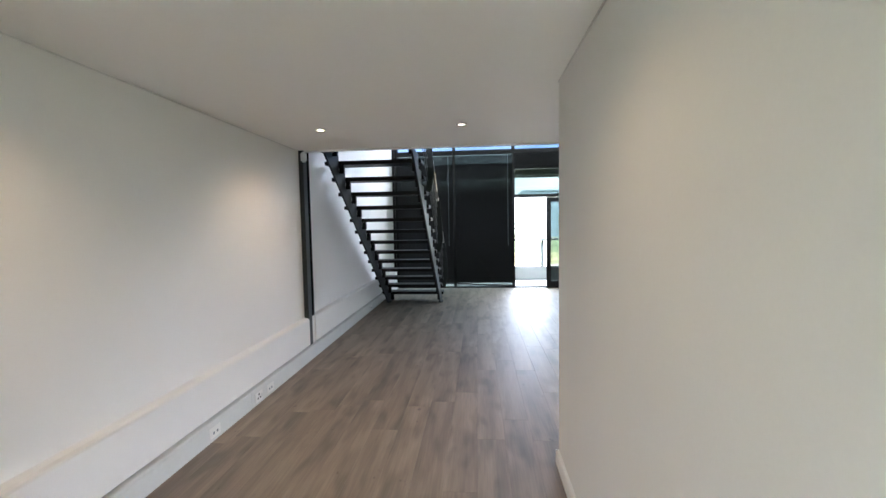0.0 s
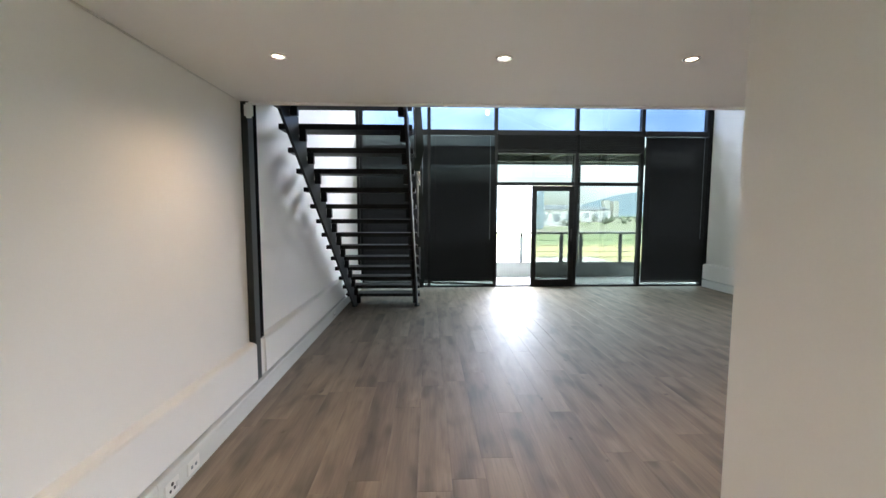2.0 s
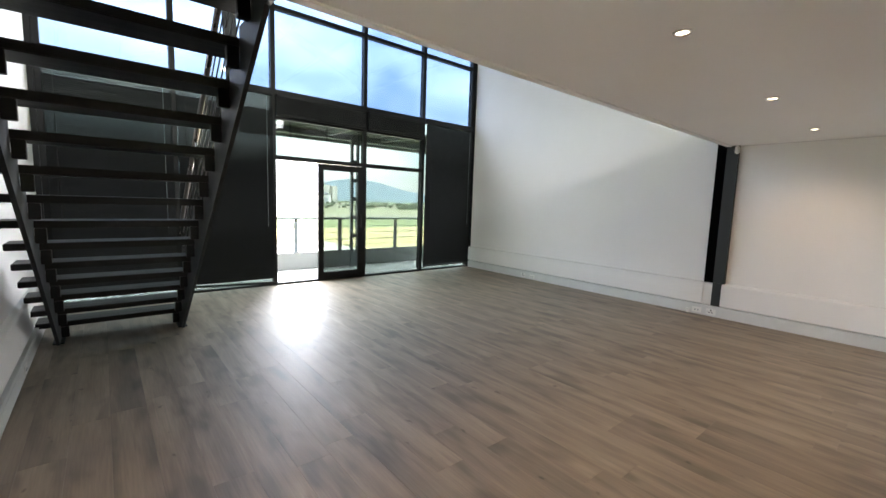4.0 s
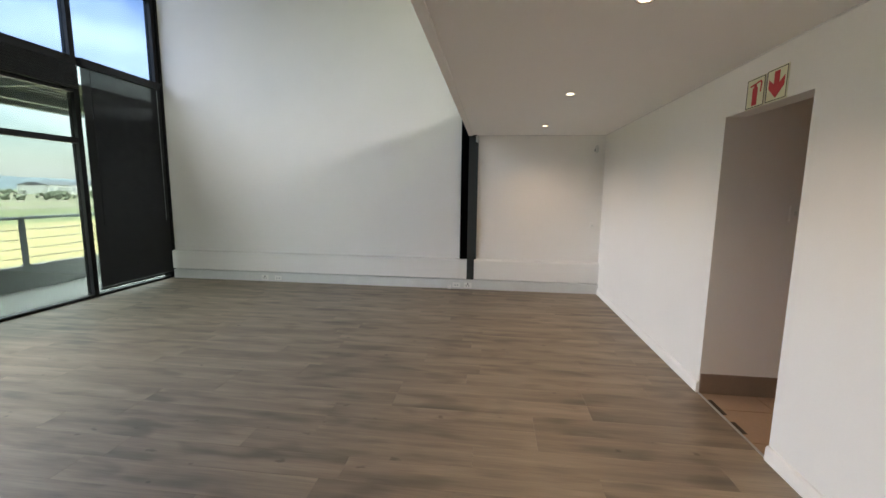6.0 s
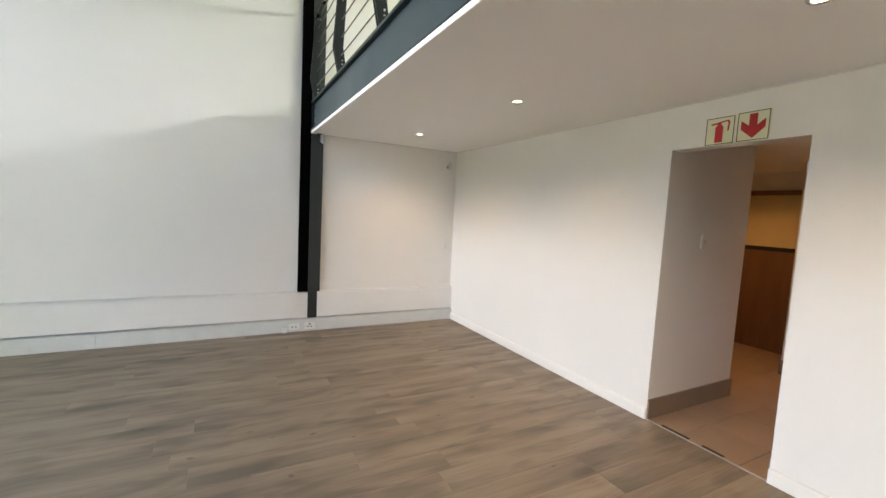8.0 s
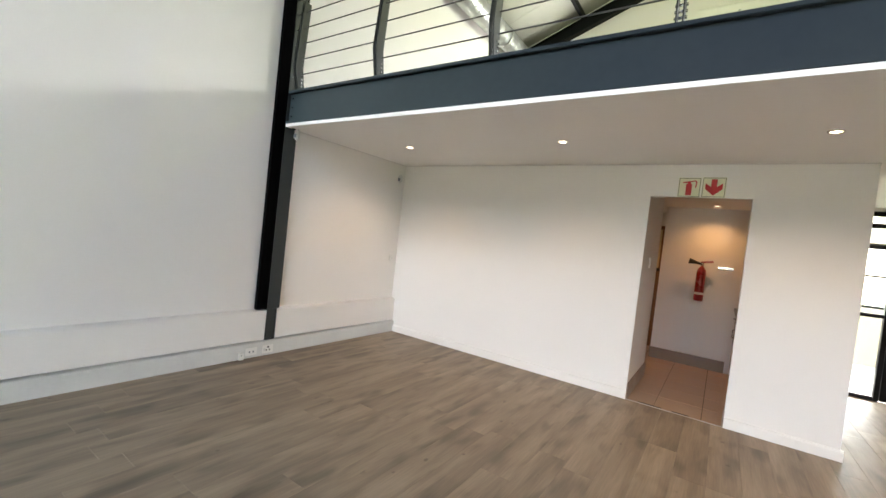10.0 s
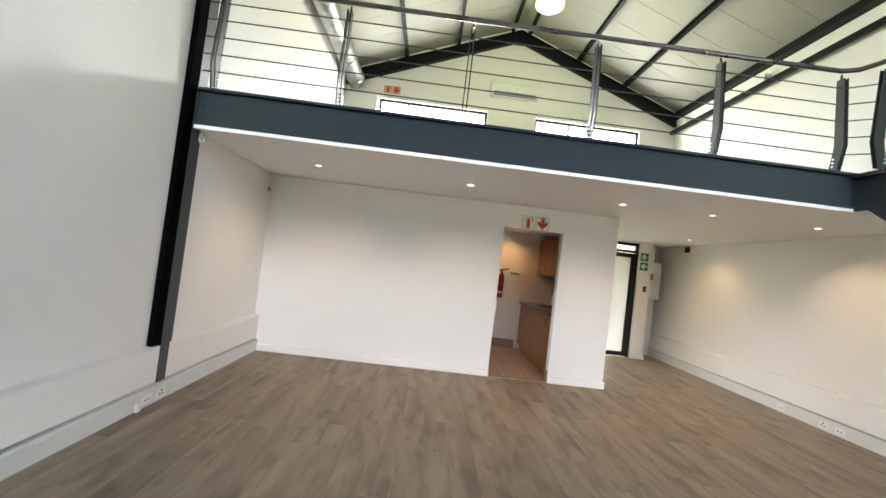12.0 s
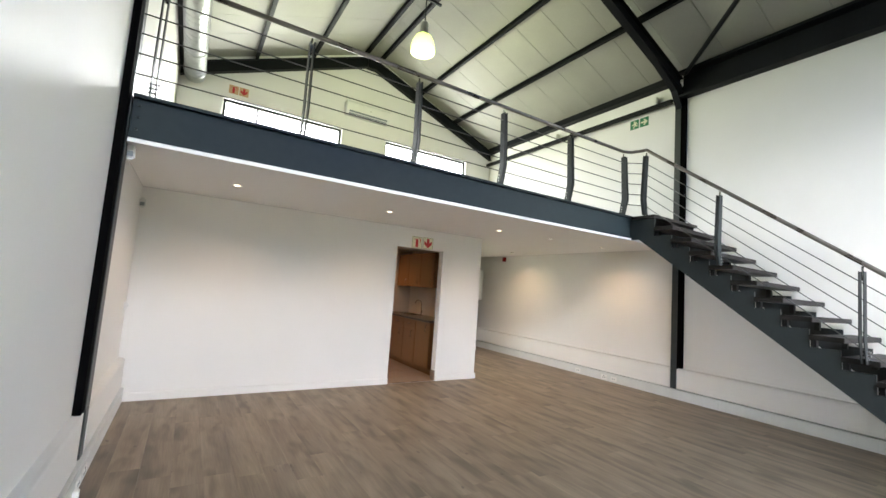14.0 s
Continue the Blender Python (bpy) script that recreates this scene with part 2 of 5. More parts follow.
M_FIELD = material("green_field", (0.135, 0.16, 0.062), 0.95, var=0.35, scale=0.02, fine=0.3, bump=0, stretch=(0.4, 1.6, 1))
M_FALLOW = material("fallow_soil", (0.22, 0.19, 0.14), 0.95, var=0.3, scale=0.03, fine=0.4, bump=0, stretch=(0.4, 1.6, 1))
M_STRAW = material("dry_grass", (0.33, 0.275, 0.12), 0.95, var=0.2, scale=0.05, fine=0.6, bump=0)
M_LOT = material("pale_sand", (0.38, 0.35, 0.30), 0.95, var=0.1, scale=0.05, fine=0.5, bump=0)
M_LEAF = material("dull_foliage", (0.09, 0.11, 0.07), 0.9, var=0.3, scale=0.2, fine=2, bump=0)
M_FARWHITE = material("far_white_walls", (0.50, 0.50, 0.485), 0.9, var=0.06, scale=0.05, fine=1)
M_FARBLUE = material("far_blue_glass", (0.20, 0.26, 0.31), 0.4, var=0.2, scale=0.1, fine=1)
M_FARTAN = material("far_tan_tower", (0.45, 0.43, 0.40), 0.9, var=0.08, scale=0.1, fine=1)
G_CLEAR = glass("tinted_pane", (0.245, 0.272, 0.26))
G_HIGH = glass("blue_solar_pane", (0.155, 0.19, 0.232))
G_PLAIN = glass("clear_pane", (0.92, 0.95, 0.94))
M_FROST = frosted("frosted_film", (0.50, 0.50, 0.475))
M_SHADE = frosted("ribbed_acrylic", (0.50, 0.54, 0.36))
E_SPOT = glow("warm_lamp_face", (1.0, 0.80, 0.52), 0.32)
E_DIM = glow("cool_lamp_face", (1.0, 0.90, 0.72), 0.14)
E_BULB = glow("discharge_bulb", (0.95, 1.0, 0.72), 0.25)

# ---- mesh helpers ----
BASES = {}


def box(bm, x0, x1, y0, y1, z0, z1):
    v = [bm.verts.new((x, y, z)) for z in (z0, z1) for y in (y0, y1) for x in (x0, x1)]
    for f in ((0, 2, 3, 1), (4, 5, 7, 6), (0, 1, 5, 4), (2, 6, 7, 3), (0, 4, 6, 2), (1, 3, 7, 5)):
        bm.faces.new([v[i] for i in f])
    return bm


def rounded(bm, width=0.004, segments=2):
    bmesh.ops.bevel(bm, geom=bm.edges[:], offset=width, segments=segments, affect="EDGES", clamp_overlap=True)
    return bm


def cube(x0, x1, y0, y1, z0, z1, bevel=0.0):
    bm = box(bmesh.new(), x0, x1, y0, y1, z0, z1)
    return rounded(bm, bevel) if bevel else bm


def tube(bm, points, r, seg=10, radii=None):
    """A round bar through points, with closed ends."""
    rings = []
    for i, p in enumerate(points):
        p = Vector(p)
        a, b = Vector(points[max(i - 1, 0)]), Vector(points[min(i + 1, len(points) - 1)])
        d = (b - a).normalized()
        side = d.cross(Vector((0, 0, 1)))
        side = side.normalized() if side.length > 1e-4 else Vector((1, 0, 0))
        up = side.cross(d).normalized()
        rad = radii[i] if radii else r
        rings.append([bm.verts.new(p + rad * (math.cos(2 * math.pi * k / seg) * side + math.sin(2 * math.pi * k / seg) * up)) for k in range(seg)])
    for q, s in zip(rings, rings[1:]):
        for k in range(seg):
            bm.faces.new((q[k], q[(k + 1) % seg], s[(k + 1) % seg], s[k])).smooth = True
    bm.faces.new(rings[0][::-1])
    bm.faces.new(rings[-1])
    bmesh.ops.recalc_face_normals(bm, faces=bm.faces[:])
    return bm


def prism(bm, outline, axis, a, b):
    """An outline of (u, v) pushed along an axis from a to b. x: (y, z); y: (x, z); z: (x, y)."""
    def at(u, v, w):
        return {"x": (w, u, v), "y": (u, w, v), "z": (u, v, w)}[axis]
    lo, hi = [bm.verts.new(at(u, v, a)) for u, v in outline], [bm.verts.new(at(u, v, b)) for u, v in outline]
    n = len(outline)
    bm.faces.new(lo)
    bm.faces.new(hi[::-1])
    for i in range(n):
        bm.faces.new((lo[i], hi[i], hi[(i + 1) % n], lo[(i + 1) % n]))
    bmesh.ops.recalc_face_normals(bm, faces=bm.faces[:])
    return bm


def turned(bm, profile, centre, seg=24):
    """A round body from (radius, height) pairs about an upright axis."""
    cx, cy, cz = centre
    rings = [[bm.verts.new((cx + r * math.cos(2 * math.pi * k / seg), cy + r * math.sin(2 * math.pi * k / seg), cz + h)) for k in range(seg)] for r, h in profile]
    for q, s in zip(rings, rings[1:]):
        for k in range(seg):
            bm.faces.new((q[k], q[(k + 1) % seg], s[(k + 1) % seg], s[k])).smooth = True
    bmesh.ops.recalc_face_normals(bm, faces=bm.faces[:])
    return bm


def link(name, bm, mat):
    me = bpy.data.meshes.new(name)
    bm.to_mesh(me)
    bm.free()
    me.materials.append(mat)
    return new(name, me)


def thing(name, base, label, category, group="", kind=""):
    ob = new(name)
    ob.location = base
    BASES[ob] = Vector(base)
    return tagged(ob, label, category, group, kind)


def part(name, bm, mat, parent, label=""):
    ob = link(name, bm, mat)
    ob.parent = parent
    if parent in BASES:
        ob.matrix_parent_inverse = Matrix.Translation(-BASES[parent])
    return tagged(ob, label)


def solid(name, bm, mat, label, category, kind="structure", group=""):
    return tagged(link(name, bm, mat), label, category, group, kind)


# ---- plan, in metres ----
XL, XR = -2.29, 4.97            # faces of the side walls
YK, YB, YW, YE, YG = 1.10, 3.07, 8.16, -1.60, -2.08   # kitchen front, mezzanine edge, window wall, entrance, gable
XK = 0.19                       # end of the kitchen block
ZC, ZM = 2.365, 2.70            # low ceiling, mezzanine floor
XA = 1.35                       # ridge line
ZEAVE, SLOPE = 5.36, 1.40 / 3.59


def roof_z(x):
    return ZEAVE + SLOPE * (3.59 - abs(x - XA))


# ---- large structure ----
GROUND = -4.2
solid("floor", cube(XL - 0.2, XR + 0.2, YG - 0.3, YW + 0.02, -0.20, -0.010), M_SUB, "dark underlay below the laminate planks", "floor")
floor = bpy.data.objects["floor"]
solid("wall_left", cube(XL - 0.22, XL, YG - 0.3, YW + 0.15, GROUND, ZEAVE + 0.05), M_WALL, "smooth white painted side wall", "wall")
solid("wall_right", cube(XR, XR + 0.22, YG - 0.3, YW + 0.15, GROUND, ZEAVE + 0.05), M_WALL, "smooth white painted side wall", "wall")

# gable wall above the mezzanine with two strip windows
WINS = ((1.87, 4.21), (-1.50, 0.81))
WZ0, WZ1 = 4.2, 4.82
bm = bmesh.new()
box(bm, XL, XR, YG - 0.2, YG, ZM - 0.3, WZ0)
for a, b in ((XL, WINS[1][0]), (WINS[1][1], WINS[0][0]), (WINS[0][1], XR)):
    box(bm, a, b, YG - 0.2, YG, WZ0, WZ1)
prism(bm, [(XL, WZ1), (XR, WZ1), (XR, ZEAVE), (XA, roof_z(XA)), (XL, ZEAVE)], "y", YG - 0.2, YG)
solid("wall_gable", bm, M_WALL, "white painted gable wall above the mezzanine", "wall")
for i, (a, b) in enumerate(WINS):
    w = thing("window_%d" % (i + 1), ((a + b) / 2, YG, WZ0), "long low strip window with a dark metal frame", "window", "gable strip windows", "structure")
    fb = bmesh.new()
    for q in ((a, b, WZ0, WZ0 + 0.05), (a, b, WZ1 - 0.05, WZ1), (a, a + 0.05, WZ0 + 0.05, WZ1 - 0.05), (b - 0.05, b, WZ0 + 0.05, WZ1 - 0.05)):
        box(fb, q[0], q[1], YG - 0.12, YG - 0.06, q[2], q[3])
    xs = b - 0.62 if i == 0 else a + 1.55
    box(fb, xs - 0.02, xs + 0.02, YG - 0.115, YG - 0.065, WZ0 + 0.05, WZ1 - 0.05)
    part("window_frame", fb, M_BLACK, w)
    for c, d in ((a + 0.05, xs - 0.02), (xs + 0.02, b - 0.05)):
        p = part("pane", cube(c, d, YG - 0.093, YG - 0.087, WZ0 + 0.05, WZ1 - 0.05), G_PLAIN, w)
        p.visible_shadow = False

for a, b in WINS:
    sky = new("strip_window_daylight", bpy.data.lights.new("strip_window_daylight", "AREA"))
    sky.data.shape, sky.data.size, sky.data.size_y = "RECTANGLE", b - a - 0.1, WZ1 - WZ0 - 0.1
    sky.data.energy, sky.data.color = STRIP_POWER, (0.97, 1.0, 0.96)
    sky.matrix_world = look(((a + b) / 2, YG - 0.15, (WZ0 + WZ1) / 2), ((a + b) / 2, YG + 1, (WZ0 + WZ1) / 2))

# mezzanine slab and the low ceiling under it
solid("mezzanine_floor", cube(XL, XR, YG, YB - 0.14, ZC + 0.02, ZM), M_CARPET, "grey-brown mezzanine floor", "floor")
solid("ceiling", cube(XL, XR, -2.42, YB - 0.03, ZC, ZC + 0.017), M_CEIL, "plain white plasterboard ceiling under the mezzanine", "ceiling")
# proud strips, coloured grey to draw the shadow gap under the ceiling
bm = bmesh.new()
for a, b, c, d in ((XL, XL + 0.006, YE, YB - 0.14), (XR - 0.006, XR, YK, YB - 0.14), (XK + 0.006, XR - 0.006, YK, YK + 0.006), (XK - 0.006, XK, YE + 0.05, YK)):
    box(bm, a, b, c, d, ZC - 0.010, ZC - 0.002)
solid("trim", bm, M_GAP, "narrow raised strip coloured grey as the shadow line along the ceiling edge", "trim")

# kitchen block
DX0, DX1, DZ = 0.955, 1.772, 2.05
bm = bmesh.new()
box(bm, XK, DX0, YK - 0.13, YK, 0, ZC)
box(bm, DX1, XR, YK - 0.13, YK, 0, ZC)
box(bm, DX0, DX1, YK - 0.13, YK, DZ, ZC)
solid("wall_kitchen_front", bm, M_WALL, "white partition with an open doorway to the kitchen", "wall")
solid("wall_kitchen_side", cube(XK, XK + 0.13, YG, YK - 0.13, 0, ZC), M_WALL, "white partition between entrance passage and kitchen", "wall")
solid("wall_kitchen_stub", cube(DX1 + 0.003, DX1 + 0.13, -0.05, YK - 0.13, 0, 2.22), M_WALL, "short white wall inside the kitchen doorway", "wall")
solid("wall_kitchen_back", cube(XK + 0.13, 1.86, -1.32, -1.20, 0, 2.22), M_WALL, "white back wall of the kitchen", "wall")
solid("wall_kitchen_far", cube(XK + 0.13, 3.0, -2.20, -2.08, 0, 2.22), M_WALL, "white far wall of the back passage", "wall")
solid("wall_kitchen_passage", cube(3.0, 3.1, -2.08, YK - 0.13, 0, 2.22), M_WALL, "white side wall of the back passage", "wall")
solid("ceiling_kitchen", cube(XK + 0.13, 3.0, -2.08, YK - 0.13, 2.22, 2.26), M_CEIL, "low white kitchen ceiling", "ceiling")

# entrance wall: pier, alcove
bm = bmesh.new()
box(bm, -1.76, -1.50, YE - 0.12, YE + 0.08, 0, ZC)
box(bm, XL, -1.62, -2.40, -2.25, 0, ZC)
box(bm, -1.76, -1.62, -2.25, YE - 0.12, 0, ZC)
solid("wall_entrance", bm, M_WALL, "white entrance pier and meter alcove", "wall")
solid("lintel", cube(-1.50, XK, YE - 0.1, YE + 0.04, 2.325, ZC), M_WALL, "white strip above the entrance glazing", "wall")

# low wall band, cable trunking, skirting
for side, xw in ((1, XL), (-1, XR)):
    ya = -2.25 if side == 1 else YK
    bands = [(ya, 3.03 if side == 1 else 2.983), (3.21, YW - 0.02)]
    nm = "left" if side == 1 else "right"
    bm = bmesh.new()
    for c, d in bands:
        prism(bm, [(xw, 0.165), (xw + side * 0.060, 0.165), (xw + side * 0.060, 0.448), (xw + side * 0.054, 0.461), (xw + side * 0.038, 0.471), (xw, 0.479)], "y", c, d)
    box(bm, *sorted((xw, xw + side * 0.045)), 3.13 if side == 1 else 3.095, 3.21, 0.157, 0.46)
    solid("wall_band_" + nm, bm, M_WALL, "projecting white plaster band along the foot of the wall", "wall")
    bm = bmesh.new()
    y = ya
    while y < YW - 0.06:
        e = min(y + 2.0, YW - 0.05)
        prism(bm, [(xw, 0.002), (xw + side * 0.085, 0.002), (xw + side * 0.085, 0.141), (xw + side * 0.080, 0.149), (xw, 0.150)], "y", y, e - 0.003)
        box(bm, *sorted((xw + side * 0.085, xw + side * 0.088)), y, e - 0.003, 0.116, 0.123)
        y = e
    solid("baseboard_" + nm, bm, M_TRUNK, "white plastic cable trunking along the wall", "trunking")
bm = bmesh.new()
sk = [(0, 0.002), (0.018, 0.002), (0.018, 0.075), (0.011, 0.088), (0, 0.092)]
prism(bm, [(YK + u, v) for u, v in sk], "x", XK - 0.018, DX0)
prism(bm, [(YK + u, v) for u, v in sk], "x", DX1, XR - 0.085)
prism(bm, [(XK - u, v) for u, v in sk], "y", YE + 0.05, YK)
prism(bm, [(YE + 0.08 + u, v) for u, v in sk], "x", -1.778, -1.50)
prism(bm, [(-1.76 - u, v) for u, v in sk], "y", YE - 0.12, YE + 0.08)
solid("baseboard_white", bm, M_WALL, "white painted timber skirting", "skirting")

# roof: sheets, rafters, purlins, eave beams
bm = bmesh.new()
for side in (-1, 1):
    for k in range(6):
        u0, u1 = 3.81 * k / 6, 3.81 * (k + 1) / 6
        y = YG - 0.3
        while y < YW + 0.3:
            e = min(y + 0.62, YW + 0.3)
            vs = []
            for dz in (0.0, 0.05):
                for u in (u0, u1):
                    for yy in (y, e - 0.006):
                        vs.append(bm.verts.new((XA + side * u, yy, roof_z(XA + side * u) + dz)))
            for f in ((0, 1, 3, 2), (4, 6, 7, 5), (0, 4, 5, 1), (2, 3, 7, 6), (0, 2, 6, 4), (1, 5, 7, 3)):
                bm.faces.new([vs[i] for i in f])
            y = e
bmesh.ops.recalc_face_normals(bm, faces=bm.faces[:])
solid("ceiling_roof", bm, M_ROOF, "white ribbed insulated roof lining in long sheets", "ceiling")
bm = bmesh.new()
prism(bm, [(XA - 3.95, ZEAVE - 0.02), (XA, roof_z(XA) + 0.12), (XA + 3.95, ZEAVE - 0.02), (XA + 3.95, ZEAVE + 0.04), (XA, roof_z(XA) + 0.2), (XA - 3.95, ZEAVE + 0.04)], "y", YG - 0.5, YW + 0.5)
solid("roof", bm, M_CANOPY, "grey metal outer roof", "roof")


def i_beam(bm, y, side, w=0.12, d=0.24):
    """A rafter with flanges, along one slope."""
    top = -0.11
    for a, b, hw in ((0, 0.012, w / 2), (d - 0.012, d, w / 2), (0.012, d - 0.012, 0.006)):
        prism(bm, [(XA, roof_z(XA) + top - a), (XA + side * 3.6, roof_z(XA + side * 3.6) + top - a), (XA + side * 3.6, roof_z(XA + side * 3.6) + top - b), (XA, roof_z(XA) + top - b)], "y", y - hw, y + hw)


for y in (YG + 0.07, 3.10, YW - 0.22):
    r = thing("roof_rafter", (XA, y, 5.0), "charcoal steel portal rafter carrying the roof", "rafter", "roof rafters", "structure")
    for s in (-1, 1):
        bm = bmesh.new()
        i_beam(bm, y, s)
        if y == 3.10:
            prism(bm, [(XA + s * 3.58, 4.72), (XA + s * 3.58, 5.12), (XA + s * 2.7, roof_z(XA + s * 2.7) - 0.33), (XA + s * 3.42, 4.98)], "y", y - 0.05, y + 0.05)
        part("beam", bm, M_ROOFSTEEL, r)
    part("ridge_plate", cube(XA - 0.10, XA + 0.10, y - 0.068, y + 0.068, roof_z(XA) - 0.40, roof_z(XA) - 0.15, 0.004), M_ROOFSTEEL, r)
for s in (-1, 1):
    for u in (0.19, 1.31, 2.38):
        x = XA + s * u
        z = roof_z(x)
        bm = bmesh.new()
        box(bm, x - 0.030, x + 0.030, YG, YW - 0.1, z - 0.022, z - 0.014)
        box(bm, x - 0.030, x - 0.022, YG, YW - 0.1, z - 0.105, z - 0.022)
        box(bm, x - 0.030, x + 0.030, YG, YW - 0.1, z - 0.113, z - 0.105)
        solid("purlin", bm, M_ROOFSTEEL, "charcoal steel roof purlin", "purlin", group="roof purlins")
    xe = XL if s == -1 else XR
    bm = bmesh.new()
    box(bm, *sorted((xe, xe - s * 0.14)), YG, 3.02, 5.18, 5.24)
    box(bm, *sorted((xe, xe - s * 0.05)), YG, 3.02, 5.24, 5.40)
    box(bm, *sorted((xe, xe - s * 0.16)), 3.16, YW - 0.1, 4.88, 4.91)
    box(bm, *sorted((xe, xe - s * 0.05)), 3.16, YW - 0.1, 4.91, 5.30)
    box(bm, *sorted((xe, xe - s * 0.20)), 3.16, YW - 0.1, 5.27, 5.31)
    solid("eave_beam", bm, M_ROOFSTEEL, "deep charcoal steel eave beam along the wall head", "beam", group="eave beams")
    b = thing("roof_brace", (xe, 3.2, 5.0), "thin charcoal diagonal roof brace", "brace", "roof braces", "structure")
    part("rod", tube(bmesh.new(), [(xe - s * 0.15, 3.25, 5.25), (XA + s * 1.1, YW - 1.6, roof_z(XA + s * 1.1) - 0.14)], 0.035, 8), M_ROOFSTEEL, b)
rail_bar = thing("wall_bar", (XL + 0.12, 0.5, 4.85), "dark square bar hung on brackets along the wall", "conduit")
part("bar", cube(XL + 0.08, XL + 0.15, YG + 0.05, 3.02, 4.83, 4.90, 0.004), M_ROOFSTEEL, rail_bar)
for y in (-1.6, 0.4, 2.7):
    part("bracket", cube(XL, XL + 0.10, y - 0.03, y + 0.03, 4.90, 5.06, 0.003), M_PLASTIC, rail_bar)

# columns in the side walls
for s, xw in ((1, XL), (-1, XR)):
    c = thing("steel_column", (xw, 3.1, 0.14), "charcoal steel column half sunk in the white wall", "column", "wall columns", "structure")
    xf = xw + s * 0.052
    if s == 1:
        part("flange", cube(*sorted((xw - s * 0.05, xf)), 3.035, 3.13, 0.152, 5.10, 0.002), M_COLUMN, c)
    else:
        part("flange", cube(*sorted((xw - s * 0.05, xf)), 2.955, 3.095, 0.477, 5.10, 0.002), M_COLUMN, c)
        part("flange_foot", cube(*sorted((xw - s * 0.05, xf - 0.004)), 2.985, 3.095, 0.152, 0.477, 0.002), M_COLUMN, c)
    # proud box, coloured black for the shade inside a hollow slot
    part("web", cube(*sorted((xw - s * 0.05, xw + s * 0.047)), 3.13 if s == 1 else 3.095, 3.21, 0.475, 5.10, 0.001), M_SLOT_SHADE, c)

# mezzanine edge beam
beam = thing("mezzanine_beam", (XA, YB, ZC), "blue-charcoal steel channel beam along the mezzanine edge", "beam", "", "structure")
part("web", cube(XL + 0.06, XR - 0.06, YB - 0.02, YB, 2.405, 2.69), M_BEAM, beam)
part("top_flange", cube(XL + 0.06, XR - 0.06, YB - 0.13, YB + 0.035, 2.69, 2.715, 0.003), M_BEAM, beam)
part("bottom_flange", cube(XL + 0.06, XR - 0.06, YB - 0.03, YB + 0.035, 2.385, 2.405, 0.003), M_BEAM, beam)
part("ceiling_edge", cube(XL + 0.06, XR - 0.06, YB - 0.03, YB + 0.03, 2.352, 2.385, 0.002), M_CEIL, beam, "white painted edge strip")
for x in (XL + 0.10, XR - 0.10):
    for z in (2.46, 2.55, 2.64):
        part("bolt", tube(bmesh.new(), [(x, YB, z), (x, YB + 0.014, z)], 0.011, 6), M_STEEL, beam)


# ---- railings ----
def kinked_post(bm, x, y, z0, z1, along):
    """Two thin bent plates; along: 'x' where the rail runs along x."""
    h = z1 - z0
    prof = [(-0.034, 0), (0.044, 0), (0.092, 0.26 * h), (0.050, h), (-0.024, h), (0.004, 0.26 * h)]
    for o in (-0.021, 0.013):
        if along == "x":
            prism(bm, [(y + u, z0 + v) for u, v in prof], "x", x + o, x + o + 0.008)
        else:
            prism(bm, [(x + u, z0 + v) for u, v in prof], "y", y + o, y + o + 0.008)


def rail_post(parent, x, y, z0, z1, along):
    bm = bmesh.new()
    kinked_post(bm, x, y, z0, z1, along)
    p = part("post", bm, M_STEEL, parent)
    bm = bmesh.new()
    tube(bm, [(x, y, z1 - 0.10), (x, y, z1 + 0.05)], 0.009, 8)
    part("pin", bm, M_CHROME, p, "stainless pin")
    for k in (0.04, 0.075, 0.11):
        c = (x, y + 0.012, z0 + k)
        a, b = ((c[0] - 0.032, c[1], c[2]), (c[0] + 0.032, c[1], c[2])) if along == "x" else ((c[0], c[1] - 0.032, c[2]), (c[0], c[1] + 0.032, c[2]))
        part("bolt", tube(bmesh.new(), [a, b], 0.008, 6), M_CHROME, p)


mrail = thing("mezzanine_railing", (XA, YB, ZM), "charcoal plate posts with steel cables and a tube handrail", "railing")
POSTS = (4.80, 3.71, 2.60, 1.45, 0.30, -0.86)
for x in POSTS:
    rail_post(mrail, x, YB - 0.02, 2.715, 3.58, "x")
part("handrail", tube(bmesh.new(), [(XR - 0.01, YB - 0.01, 3.66), (-0.84, YB - 0.01, 3.66), (-0.95, YB + 0.05, 3.66), (-0.99, YB + 0.18, 3.66), (-0.99, YB + 0.26, 3.655)], 0.022, 12), M_TUBE, mrail, "brushed stainless handrail")
for k in range(5):
    z = 2.872 + 0.155 * k
    part("cable", tube(bmesh.new(), [(XR, YB, z), (-0.86, YB, z), (-0.99, YB + 0.26, z - 0.042)], 0.0055, 6), M_CABLE, mrail)

# ---- staircase ----
NT = 14


def nose(k):
    return 3.72 + 0.24 * (k - 1), 2.52 - 0.18 * (k - 1)


stairs = thing("staircase", (-1.5, 5.0, 0), "straight charcoal steel stair with open dark timber treads", "staircase")
outline = [(3.08, 2.36), (3.22, 2.36), (6.37, 0.0), (6.62, 0.0)]
for k in range(NT, 0, -1):
    yn, zt = nose(k)
    outline += [(yn - 0.035, zt - 0.125), (yn - 0.24 - 0.035, zt - 0.125)]
outline += [(3.445, 2.655), (3.08, 2.655)]
for xa in (-2.075, -1.055):
    part("stringer", prism(bmesh.new(), outline, "x", xa, xa + 0.025), M_STEEL, stairs)
